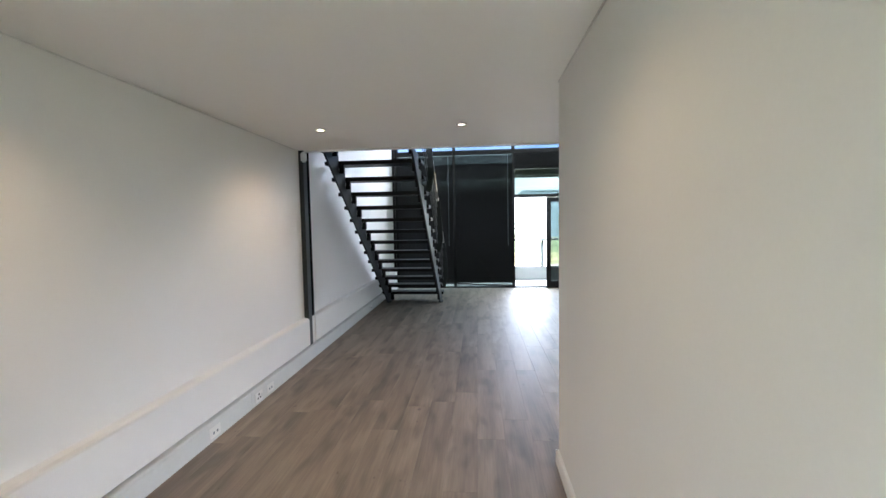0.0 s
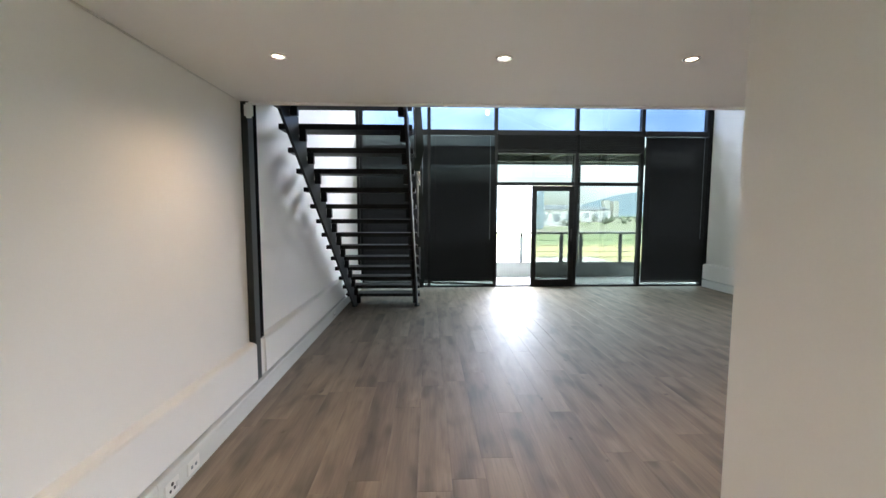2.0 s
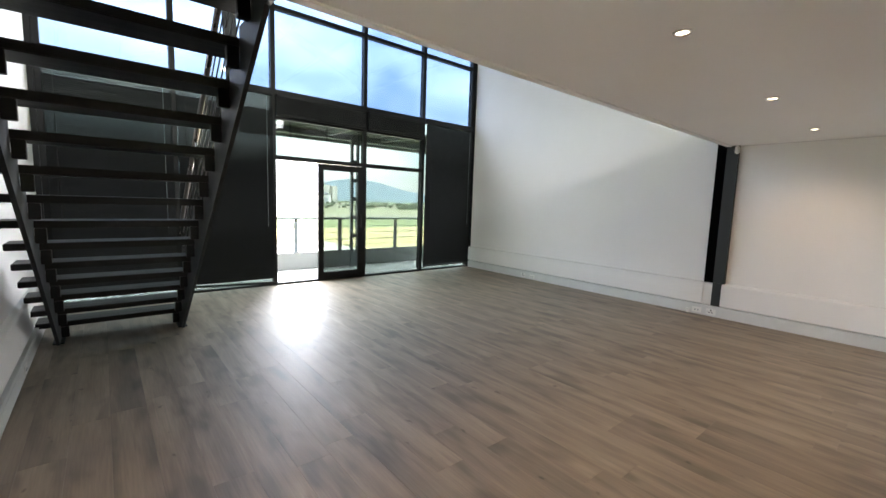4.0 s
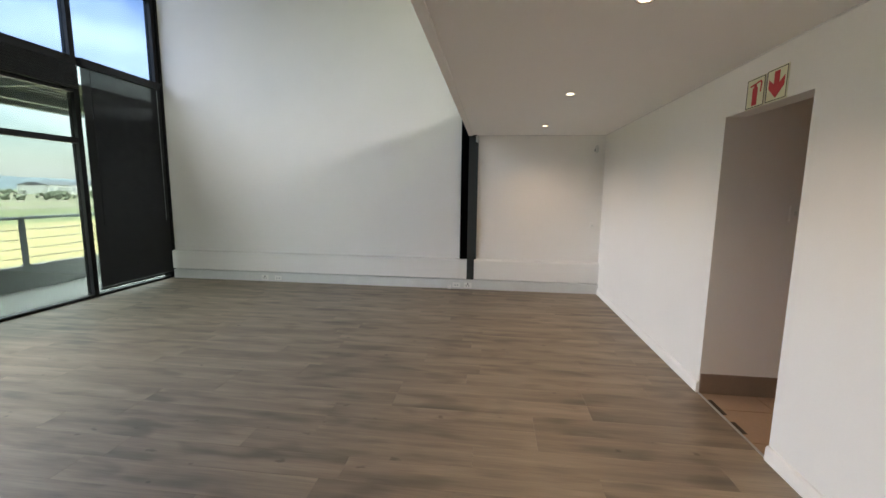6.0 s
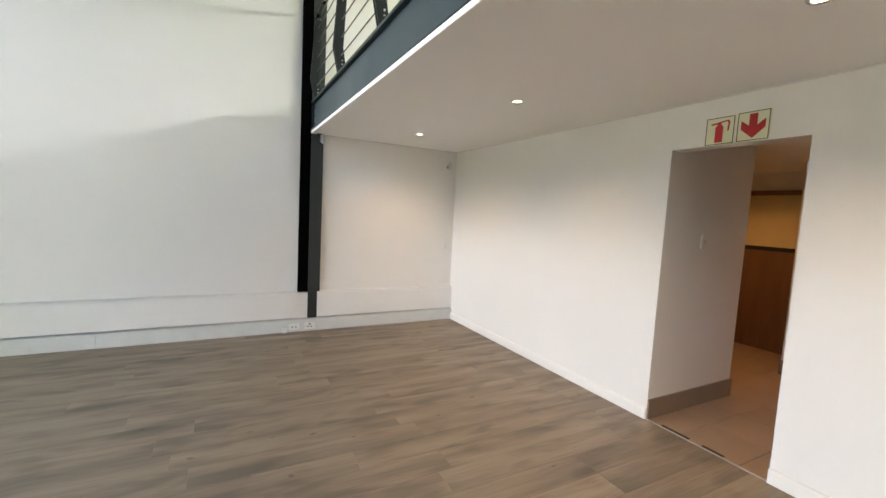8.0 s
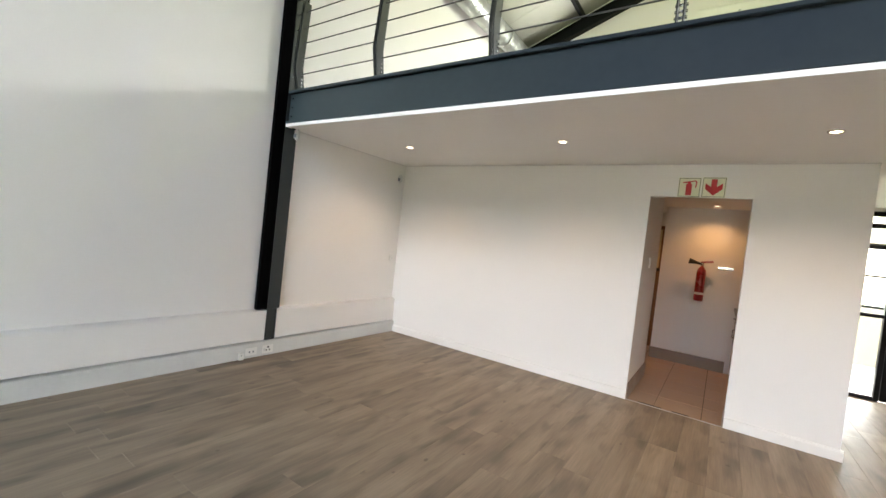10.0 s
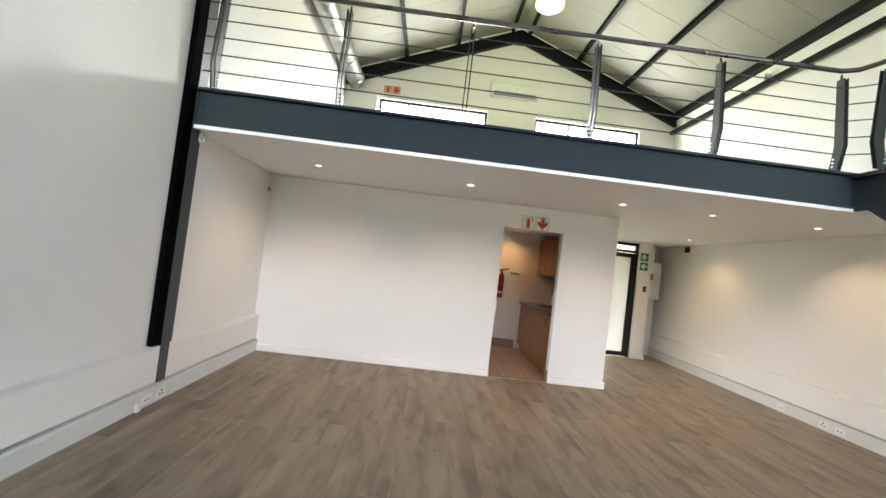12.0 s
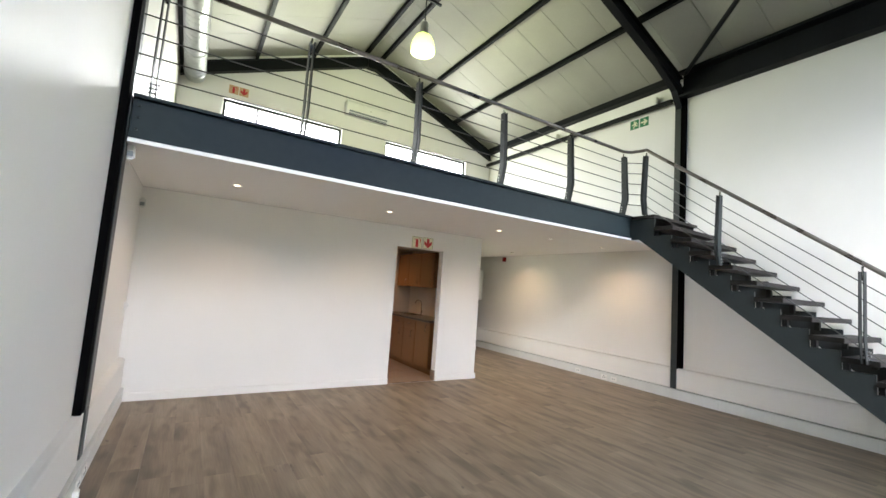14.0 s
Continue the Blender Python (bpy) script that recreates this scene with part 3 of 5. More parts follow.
for k in range(1, NT + 1):
    yn, zt = nose(k)
    part("tread", cube(-2.24, -1.0, yn - 0.27, yn, zt - 0.052, zt, 0.005), M_TREAD, stairs)
    for xa in (-2.049, -1.117):
        part("tread_bracket", cube(xa, xa + 0.061, yn - 0.272, yn - 0.225, zt - 0.16, zt - 0.053, 0.003), M_BLACK, stairs)
part("landing_plate", cube(-2.15, -1.0, YB + 0.04, 3.46, 2.66, 2.70, 0.004), M_TREAD, stairs)
for xa in (-2.075, -1.055):
    part("foot_plate", cube(xa - 0.03, xa + 0.055, 6.40, 6.60, 0.0, 0.012, 0.002), M_STEEL, stairs)

srail = thing("stair_railing", (-0.98, 5.0, 0.2), "stainless handrail and cables on charcoal plate posts", "railing")
XS = -0.99


def slope_z(y, lift):
    return lift - 0.75 * (y - 3.33)


for y, st in ((3.33, 0), (4.30, 1), (5.54, 2), (6.55, 3)):
    z0 = slope_z(y, 2.70)
    rail_post(srail, XS, y, z0, z0 + 0.86, "y")
part("handrail", tube(bmesh.new(), [(XS, 3.33, 3.655), (XS, 3.42, 3.58), (XS, 6.60, slope_z(6.60, 3.64)), (XS, 6.68, slope_z(6.60, 3.64) - 0.07), (XS, 6.66, slope_z(6.60, 3.64) - 0.16)], 0.022, 12), M_TUBE, srail, "brushed stainless handrail")
for k in range(5):
    part("cable", tube(bmesh.new(), [(XS, 3.33, slope_z(3.33, 2.83 + 0.155 * k)), (XS, 6.55, slope_z(6.55, 2.83 + 0.155 * k))], 0.0055, 6), M_CABLE, srail)

# ---- window wall ----
MX = (-2.20, -0.84, 0.52, 2.18, 3.54, 4.90)
win = thing("window_3", (XA, YW, 0), "full-height black aluminium shopfront with gable glazing", "window wall", "", "structure")
for x in MX:
    top = roof_z(x) - 0.36
    part("mullion", cube(x - 0.035, x + 0.035, YW, YW + 0.11, 0, max(top, 4.6), 0.003), M_BLACK, win)
for a, b in zip(MX, MX[1:]):
    a, b = a + 0.035, b - 0.035
    part("transom", cube(a, b, YW + 0.003, YW + 0.107, 3.12, 3.20, 0.003), M_BLACK, win)
    part("transom", cube(a, b, YW + 0.003, YW + 0.107, 4.43, 4.49, 0.003), M_BLACK, win)
    part("sill", cube(a, b, YW + 0.003, YW + 0.107, 0.0, 0.035, 0.002), M_BLACK, win)
    p = part("pane", cube(a, b, YW + 0.052, YW + 0.058, 3.20, 4.43), G_HIGH, win)
    p.visible_shadow = False
    za, zb = roof_z(a) - 0.30, roof_z(b) - 0.30
    bm = bmesh.new()
    pts = [(a, 4.49), (b, 4.49), (b, zb)] + ([(XA, roof_z(XA) - 0.3)] if a < XA < b else []) + [(a, za)]
    prism(bm, pts, "y", YW + 0.052, YW + 0.058)
    p = part("pane", bm, G_HIGH, win)
    p.visible_shadow = False
bm = bmesh.new()
prism(bm, [(XL, ZEAVE - 0.42), (XA, roof_z(XA) - 0.42), (XR, ZEAVE - 0.42), (XR, ZEAVE), (XA, roof_z(XA)), (XL, ZEAVE)], "y", YW + 0.004, YW + 0.12)
part("gable_head", bm, M_BLACK, win)
part("jamb", cube(4.935, XR + 0.002, YW - 0.03, YW + 0.11, 0.0, 4.95), M_BLACK, win)
part("jamb", cube(XL, -2.235, YW - 0.03, YW + 0.11, 0.0, 4.95), M_BLACK, win)
# lower lights
for a, b, lo in ((MX[0], MX[1], 0.035), (MX[1], MX[2], 0.035), (MX[4], MX[5], 0.035)):
    p = part("pane", cube(a + 0.035, b - 0.035, YW + 0.052, YW + 0.058, lo, 3.12), G_CLEAR, win)
    p.visible_shadow = False
for a, b in ((MX[2], MX[3]), (MX[3], MX[4])):
    a, b = a + 0.035, b - 0.035
    part("transom", cube(a, b, YW + 0.003, YW + 0.107, 2.09, 2.16, 0.003), M_BLACK, win)
    part("transom", cube(a, b, YW + 0.003, YW + 0.107, 2.74, 2.80, 0.003), M_BLACK, win)
    p = part("pane", cube(a, b, YW + 0.052, YW + 0.058, 2.16, 2.74), G_CLEAR, win)
    p.visible_shadow = False
    part("head_panel", cube(a, b, YW + 0.04, YW + 0.07, 2.80, 3.12), M_BLACK, win)
p = part("pane", cube(MX[3] + 0.035, MX[4] - 0.035, YW + 0.052, YW + 0.058, 0.035, 2.09), G_CLEAR, win)
p.visible_shadow = False
door = thing("sliding_door", (1.72, YW, 0), "black aluminium sliding glass door pushed half open", "door")
bm = bmesh.new()
for q in ((1.27, 1.37, 0.03, 2.085), (2.05, 2.15, 0.03, 2.085), (1.37, 2.05, 0.03, 0.15), (1.37, 2.05, 1.98, 2.085)):
    box(bm, q[0], q[1], YW + 0.01, YW + 0.05, q[2], q[3])
part("door_frame", bm, M_BLACK, door)
p = part("pane", cube(1.37, 2.05, YW + 0.027, YW + 0.033, 0.15, 1.98), G_CLEAR, door)
p.visible_shadow = False
part("handle", cube(2.085, 2.115, YW - 0.03, YW + 0.01, 0.95, 1.20, 0.006), M_DARKPL, door)

# blinds
for i, (a, b) in enumerate(((MX[0], MX[1]), (MX[1], MX[2]), (MX[4], MX[5]))):
    a, b = a + 0.03, b - 0.03
    bl = thing("venetian_blind", ((a + b) / 2, YW - 0.05, 0.06), "charcoal venetian blind let down over the window", "blind", "window blinds")
    part("headrail", cube(a, b, YW - 0.075, YW - 0.002, 3.08, 3.185, 0.004), M_BLIND, bl)
    bm = bmesh.new()
    z = 0.145
    h = 0.0125 if i == 2 else 0.0117      # the two blinds by the stair are a crack open
    while z < 3.075:
        vs = [bm.verts.new(c) for c in ((a, YW - 0.060, z - h), (b, YW - 0.060, z - h), (b, YW - 0.044, z + h), (a, YW - 0.044, z + h),
                                        (a, YW - 0.057, z - h - 0.001), (b, YW - 0.057, z - h - 0.001), (b, YW - 0.041, z + h - 0.001), (a, YW - 0.041, z + h - 0.001))]
        for f in ((0, 1, 2, 3), (7, 6, 5, 4), (0, 4, 5, 1), (3, 2, 6, 7), (0, 3, 7, 4), (1, 5, 6, 2)):
            bm.faces.new([vs[j] for j in f])
        z += 0.0235
    tagged(part("slats", bm, M_BLIND, bl), kind="stuff")
    tilt = 0.055 if i == 1 else 0.0
    bm = bmesh.new()
    prism(bm, [(a, 0.095), (b, 0.095 - tilt), (b, 0.128 - tilt), (a, 0.128)], "y", YW - 0.065, YW - 0.035)
    part("bottom_rail", bm, M_BLIND, bl)
    for x in (a + 0.10, b - 0.10):
        part("wand", tube(bmesh.new(), [(x, YW - 0.085, 3.05), (x, YW - 0.085, 1.0)], 0.004, 6), M_BLIND if x < a + 0.2 else M_GREYST, bl)
for a, b in ((MX[2], MX[3]), (MX[3], MX[4])):
    a, b = a + 0.03, b - 0.03
    bl = thing("raised_blind", ((a + b) / 2, YW - 0.05, 2.78), "charcoal venetian blind drawn up into a thick stack", "blind", "window blinds")
    part("headrail", cube(a, b, YW - 0.085, YW - 0.02, 3.07, 3.12, 0.004), M_BLIND, bl)
    for k in range(22):
        d = 0.004 * math.sin(k * 2.1)
        part("slat", cube(a, b, YW - 0.080 + d, YW - 0.030 + d, 2.80 + 0.012 * k, 2.808 + 0.012 * k), M_BLIND, bl)
    part("bottom_rail", cube(a, b, YW - 0.082, YW - 0.028, 2.775, 2.797, 0.004), M_BLIND, bl)

# ---- outside: balcony, canopy, land ----
solid("ground", cube(-1500, 1500, -1500, 2200, GROUND - 0.5, GROUND), M_FIELD, "green and straw coloured fields to the horizon", "ground")
solid("lower_storey_wall", cube(XL + 0.002, XR - 0.002, YG - 0.28, YW + 0.1, GROUND, -0.205), M_BEIGE, "plain rendered storey below", "wall")
solid("balcony_floor", cube(XL - 0.2, XR + 0.2, YW + 0.11, 9.75, -0.22, -0.012), M_CONC, "pale screeded balcony floor", "balcony floor")
solid("balcony_upstand", cube(XL - 0.2, XR + 0.2, 9.60, 9.75, -0.012, 0.34, 0.008), M_RENDER, "low grey rendered balcony upstand", "parapet")
brail = thing("balcony_railing", (XA, 9.62, 0.34), "grey steel balcony railing with horizontal cables", "railing")
for x in (-1.8, -0.75, 0.35, 1.40, 2.38, 2.86, 3.84, 4.80):
    p = part("post", cube(x - 0.045, x + 0.045, 9.63, 9.645, 0.36, 0.98, 0.004), M_GREYST, brail)
    part("base_plate", cube(x - 0.05, x + 0.05, 9.61, 9.68, 0.34, 0.36, 0.003), M_GREYST, p)
    part("clamp", cube(x - 0.03, x + 0.03, 9.618, 9.66, 0.98, 1.03, 0.004), M_DARKPL, p)
part("handrail", tube(bmesh.new(), [(XL, 9.64, 1.055), (XR, 9.64, 1.055)], 0.025, 12), M_GREYST, brail)
for k in range(4):
    part("cable", tube(bmesh.new(), [(XL, 9.638, 0.46 + 0.14 * k), (XR, 9.638, 0.46 + 0.14 * k)], 0.006, 6), M_GREYST, brail)
lat = thing("lattice_column", (2.62, 9.5, 0), "grey battened steel column carrying the canopy", "column")
for x in (2.54, 2.68):
    part("chord", cube(x - 0.025, x + 0.025, 9.358, 9.438, -0.012, 2.858, 0.003), M_GREYST, lat)
for k in range(7):
    part("batten", cube(2.565, 2.655, 9.373, 9.423, 0.25 + 0.40 * k, 0.33 + 0.40 * k, 0.002), M_GREYST, lat)
can = thing("canopy", (XA, 9.0, 2.95), "dark sheet-metal canopy over the balcony", "canopy", "", "structure")
bm = bmesh.new()
k = 0
y = YW + 0.14
while y < 9.95:
    prism(bm, [(y, 2.86 + 0.02 * (k % 2)), (y + 0.09, 2.86 + 0.02 * (k % 2)), (y + 0.09, 2.89 + 0.02 * (k % 2)), (y, 2.89 + 0.02 * (k % 2))], "x", XL - 0.2, XR + 0.2)
    y += 0.09
    k += 1
part("sheet", bm, M_SOFFIT, can)
part("edge_beam", cube(XL - 0.2, XR + 0.2, 9.44, 9.56, 2.74, 2.86, 0.004), M_GREYST, can)
for x in (-2.2, -0.8, 0.6, 2.0, 3.3, 4.6):
    part("joist", cube(x - 0.03, x + 0.03, YW + 0.14, 9.43, 2.77, 2.86, 0.003), M_GREYST, can)
part("gutter", prism(bmesh.new(), [(9.84, 2.86), (9.84, 2.72), (9.97, 2.72), (9.97, 2.89), (9.96, 2.89), (9.96, 2.73), (9.85, 2.73), (9.85, 2.86)], "x", XL - 0.2, XR + 0.2), M_GREYST, can)

solid("road", cube(-400, 21, 20, 54, GROUND, GROUND + 0.05), M_LOT, "pale sandy yard beside the field", "yard")
solid("dry_strip", cube(-400, 500, 54.5, 76, GROUND, GROUND + 0.04), M_STRAW, "straw coloured dry grass strip", "grass")
solid("dry_verge", cube(21.5, 400, 20, 54, GROUND, GROUND + 0.04), M_STRAW, "straw coloured dry verge", "grass")
for a, b in ((128, 150), (176, 205), (262, 330), (420, 560)):
    solid("fallow_strip", cube(-500, 800, a, b, GROUND, GROUND + 0.04), M_FALLOW, "mauve-brown fallow strip between the fields", "field", group="fallow strips")
rng = random.Random(5)


def ridge(name, x0, x1, y, base, height, seed, peak):
    """A long hill with an uneven crest."""
    bm = bmesh.new()
    r = random.Random(seed)
    n = 60
    rows = []
    for i in range(n + 1):
        u = i / n
        x = x0 + (x1 - x0) * u
        h = height * (math.exp(-((u - peak) / 0.13) ** 2) + 0.42 * math.exp(-((u - peak - 0.22) / 0.2) ** 2) + 0.12 * math.sin(9 * u) ** 2) + r.uniform(0, 0.03) * height
        rows.append([bm.verts.new((x, y - 260, base)), bm.verts.new((x, y - 120, base + 0.45 * h * r.uniform(0.85, 1.1))), bm.verts.new((x, y, base + h)), bm.verts.new((x, y + 200, base))])
    for a, b in zip(rows, rows[1:]):
        for k in range(3):
            bm.faces.new((a[k], b[k], b[k + 1], a[k + 1])).smooth = True
    bmesh.ops.recalc_face_normals(bm, faces=bm.faces[:])
    return solid(name, bm, M_HILL, "hazy blue-green mountain on the horizon", "mountain")


ridge("mountain", -300, 1700, 1600, GROUND, 74, 3, 0.565)


def house(name, x, y, w, d, h, mat, label, storeys, bays, roof_h=0.0):
    hs = thing(name, (x, y, GROUND), label, "building", "far buildings")
    body = cube(x - w / 2, x + w / 2, y - d / 2, y + d / 2, GROUND, GROUND + h)
    wall = part("wall", body, mat, hs)
    bm = bmesh.new()
    if roof_h:
        prism(bm, [(y - d / 2 - 0.6, GROUND + h), (y + d / 2 + 0.6, GROUND + h), (y, GROUND + h + roof_h)], "x", x - w / 2 - 0.5, x + w / 2 + 0.5)
    else:
        box(bm, x - w / 2 - 0.3, x + w / 2 + 0.3, y - d / 2 - 0.3, y + d / 2 + 0.3, GROUND + h, GROUND + h + 0.6)
    part("roof", bm, M_CANOPY if roof_h else mat, hs)
    for s in range(storeys):
        for b in range(bays):
            bw = w / bays
            xc, z = x - w / 2 + bw * (b + 0.5), GROUND + h * (s + 0.3) / storeys
            part("window", cube(xc - bw * 0.25, xc + bw * 0.25, y - d / 2 - 0.08, y - d / 2 - 0.01, z, z + 0.45 * h / storeys), M_GREYST, hs)
    return hs


house("warehouse", -12, 150, 46, 24, 9, M_FARWHITE, "long white warehouse with a pitched roof", 1, 8, 3.0)
house("warehouse", 52, 210, 38, 22, 8, M_FARWHITE, "low white shed far behind the field", 1, 6, 2.5)
house("office_block", 30, 165, 26, 18, 17, M_FARBLUE, "blue glazed office block in the distance", 5, 7)
house("office_block", 6, 190, 20, 18, 13, M_FARWHITE, "white office block with dark windows", 4, 6)
house("tower", 277, 640, 9, 12, 27, M_FARTAN, "pale concrete tower far off", 10, 4)
house("tower", 291, 640, 9, 12, 26, M_FARTAN, "pale concrete tower far off", 10, 4)
house("warehouse", 110, 330, 60, 30, 9, M_FARWHITE, "white shed on the plain far off", 1, 8, 3)
house("warehouse", 330, 390, 50, 30, 8, M_FARWHITE, "white shed on the plain far off", 1, 8, 3)


def far_woods():
    """Belts of far trees: many small leaf clumps over short stems."""
    bm = bmesh.new()
    for _ in range(420):
        y = rng.choice((210, 260, 320, 400, 520, 640)) + rng.uniform(-14, 14)
        x = rng.uniform(-0.6, 1.3) * y
        h = rng.uniform(2.0, 4.5)
        for _ in range(6):
            c = Vector((x + rng.gauss(0, 1.5), y + rng.gauss(0, 1.0), GROUND + h * rng.uniform(0.35, 1.0)))
            r = rng.uniform(0.5, 1.3)
            ring = [bm.verts.new(c + Vector((r * math.cos(a) * rng.uniform(0.7, 1.2), r * math.sin(a), rng.uniform(-0.3, 0.3) * r))) for a in (0, 1.25, 2.5, 3.8, 5.0)]
            t, b = bm.verts.new(c + Vector((0, 0, r * 0.9))), bm.verts.new(c - Vector((0, 0, r * 1.4)))
            for i in range(5):
                bm.faces.new((ring[i], ring[(i + 1) % 5], t))
                bm.faces.new((ring[(i + 1) % 5], ring[i], b))
    return bm


solid("far_trees", far_woods(), M_LEAF, "belts of low dull green trees on the plain", "trees", "stuff")

# entrance side: walkway and facing wall
solid("walkway", cube(XL - 0.2, XR, -5.0, YG - 0.3, -0.2, -0.012), M_CONC, "pale concrete walkway outside the entrance", "walkway")
solid("entrance_threshold", cube(-1.50, XK, YG - 0.3, YE - 0.1, -0.0105, -0.004), M_CONC, "pale concrete threshold outside the glass door", "walkway")
fw = thing("facing_wall", (0, -4.6, 0), "beige rendered wall with a small window across the walkway", "wall", "", "structure")
bm = bmesh.new()
box(bm, XL - 0.2, XR, -4.8, -4.6, -0.012, 1.0)
# unseen top raised to block the sun; left open past x 1.1 for skylight
box(bm, XL - 0.2, 1.1, -4.8, -4.6, 2.15, 3.3)
OUTW = ((-2.0, -0.8), (-0.4, 0.8))
for a, b in zip((XL - 0.2,) + tuple(w[1] for w in OUTW), tuple(w[0] for w in OUTW) + (1.1,)):
    box(bm, a, b, -4.8, -4.6, 1.0, 2.15)
part("wall", bm, M_BEIGE, fw)
for a, b in OUTW:
    w = part("window_frame", cube(a, b, -4.72, -4.68, 1.0, 1.05, 0.003), M_BLACK, fw)
    for q in ((a, b, 2.10, 2.15), (a, a + 0.04, 1.05, 2.10), (b - 0.04, b, 1.05, 2.10), (a + 0.04, b - 0.04, 1.55, 1.59)):
        part("bar", cube(q[0], q[1], -4.72, -4.68, q[2], q[3]), M_BLACK, w)
# added wall, out of view, that dims the light reaching the passage wall
solid("walkway_light_block", cube(XL - 0.4, XL - 0.2, -6.2, YG - 0.3, -0.2, 2.62), M_BEIGE, "unseen beige wall added to cut side light into the entrance", "wall")
# added slab, out of view, that keeps direct sun off the passage floor
solid("walkway_sun_block", cube(XL - 0.2, XR, -4.32, YG - 0.3, 2.62, 2.74), M_CONC, "unseen concrete slab added over the walkway to block the sun", "roof")

# ---- entrance glazing ----
ent = thing("door_1", (-0.7, YE, 0), "dark aluminium entrance frame with a frosted glass door", "door", "", "structure")
FX0, FX1 = -1.50, XK
for a, b, c, d in ((FX0, FX0 + 0.05, 0, 2.325), (FX1 - 0.05, FX1, 0, 2.325), (FX0 + 0.05, FX1 - 0.05, 2.265, 2.325), (FX0 + 0.05, FX1 - 0.05, 2.12, 2.175), (-0.625, -0.575, 0, 2.12)):
    part("frame", cube(a, b, YE - 0.05, YE + 0.02, c, d, 0.003), M_BLACK, ent)
for a, b in ((FX0 + 0.05, FX1 - 0.05),):
    p = part("pane", cube(a, b, YE - 0.02, YE - 0.014, 2.175, 2.265), G_PLAIN, ent)
    p.visible_shadow = False
part("rail", cube(-0.575, FX1 - 0.05, YE - 0.045, YE + 0.015, 0.0, 0.05, 0.003), M_BLACK, ent)
for z in (1.02, 1.86):
    part("rail", cube(-0.575, FX1 - 0.05, YE - 0.045, YE + 0.015, z, z + 0.045, 0.003), M_BLACK, ent)
for a, b in ((0.05, 1.02), (1.065, 1.86), (1.905, 2.12)):
    p = part("pane", cube(-0.575, FX1 - 0.05, YE - 0.02, YE - 0.014, a, b), G_PLAIN, ent)
    p.visible_shadow = False
leaf = thing("frosted_door", (-1.03, YE, 0), "black framed door with one tall frosted pane, closed", "door")
bm = bmesh.new()
for a, b, c, d in ((-1.445, -1.365, 0.012, 2.11), (-0.71, -0.63, 0.012, 2.11), (-1.365, -0.71, 0.012, 0.10), (-1.365, -0.71, 2.02, 2.11)):
    box(bm, a, b, YE - 0.035, YE + 0.012, c, d)
part("door_frame", bm, M_BLACK, leaf)
p = part("pane", cube(-1.365, -0.71, YE - 0.016, YE - 0.008, 0.10, 2.02), M_FROST, leaf, "frosted film glass")
p.visible_shadow = False
part("handle", tube(bmesh.new(), [(-0.67, YE + 0.012, 0.95), (-0.67, YE + 0.06, 0.97), (-0.67, YE + 0.06, 1.23), (-0.67, YE + 0.012, 1.25)], 0.011, 8), M_CHROME, leaf)

# ---- lamps ----
SPOTS = ((4.10, 2.08), (2.38, 2.07), (0.61, 2.06), (-1.67, 2.11), (-1.70, -0.28))
WEAK = ((-0.43, 2.09), (-0.42, -0.22))


def downlight(x, y, z, face, label):
    d = thing("downlight", (x, y, z), label, "downlight", "ceiling downlights")
    part("bezel", turned(bmesh.new(), [(0.030, -0.001), (0.033, -0.006), (0.041, -0.006), (0.046, -0.001), (0.046, 0.0)], (x, y, z)), M_CHROME, d, "satin metal ring")
    part("lamp_face", turned(bmesh.new(), [(0.0005, -0.003), (0.030, -0.002), (0.030, 0.0)], (x, y, z)), face, d)
    return d


first = downlight(SPOTS[0][0], SPOTS[0][1], ZC, E_SPOT, "small round recessed downlight, lit warm white")
for x, y in WEAK:
    downlight(x, y, ZC, E_DIM, "small round recessed downlight, lit dim white")
for x, y in SPOTS[1:]:
    copy_thing(first, Matrix.Translation((x, y, ZC)))
copy_thing(first, Matrix.Translation((1.25, -0.85, 2.22)))
copy_thing(first, Matrix.Translation((2.45, -1.2, 2.22)))
for x, y, z, e in [(x, y, ZC, SPOT_POWER) for x, y in SPOTS] + [(x, y, ZC, 0.5 * SPOT_POWER) for x, y in WEAK] + [(1.25, -0.85, 2.22, KITCHEN_POWER), (2.45, -1.2, 2.22, 1.4 * KITCHEN_POWER)]:
    lamp = new("downlight_beam", bpy.data.lights.new("downlight_beam", "SPOT"))
    lamp.data.energy, lamp.data.color, lamp.data.spot_size, lamp.data.spot_blend, lamp.data.shadow_soft_size = e, (1.0, 0.70, 0.42) if z > 2.3 else (1.0, 0.50, 0.18), radians(140), 1.0, 0.03
    lamp.location = (x, y, z - 0.03)

PX, PY = 1.40, 0.66
pend = thing("pendant_lamp", (PX, PY, 5.42), "bell shaped ribbed acrylic pendant lamp, lit greenish", "lamp")
bm = turned(bmesh.new(), [(0.205, 0.07), (0.212, 0.10), (0.207, 0.18), (0.182, 0.28), (0.135, 0.37), (0.085, 0.41), (0.081, 0.405), (0.130, 0.362), (0.176, 0.276), (0.201, 0.18), (0.206, 0.10), (0.205, 0.07)], (PX, PY, 5.42), 40)
part("shade", bm, M_SHADE, pend, "ribbed translucent bell shade")
part("gear_box", turned(bmesh.new(), [(0.001, 0.62), (0.062, 0.62), (0.070, 0.60), (0.070, 0.44), (0.090, 0.41), (0.085, 0.40), (0.001, 0.40)], (PX, PY, 5.42)), M_GALV, pend)
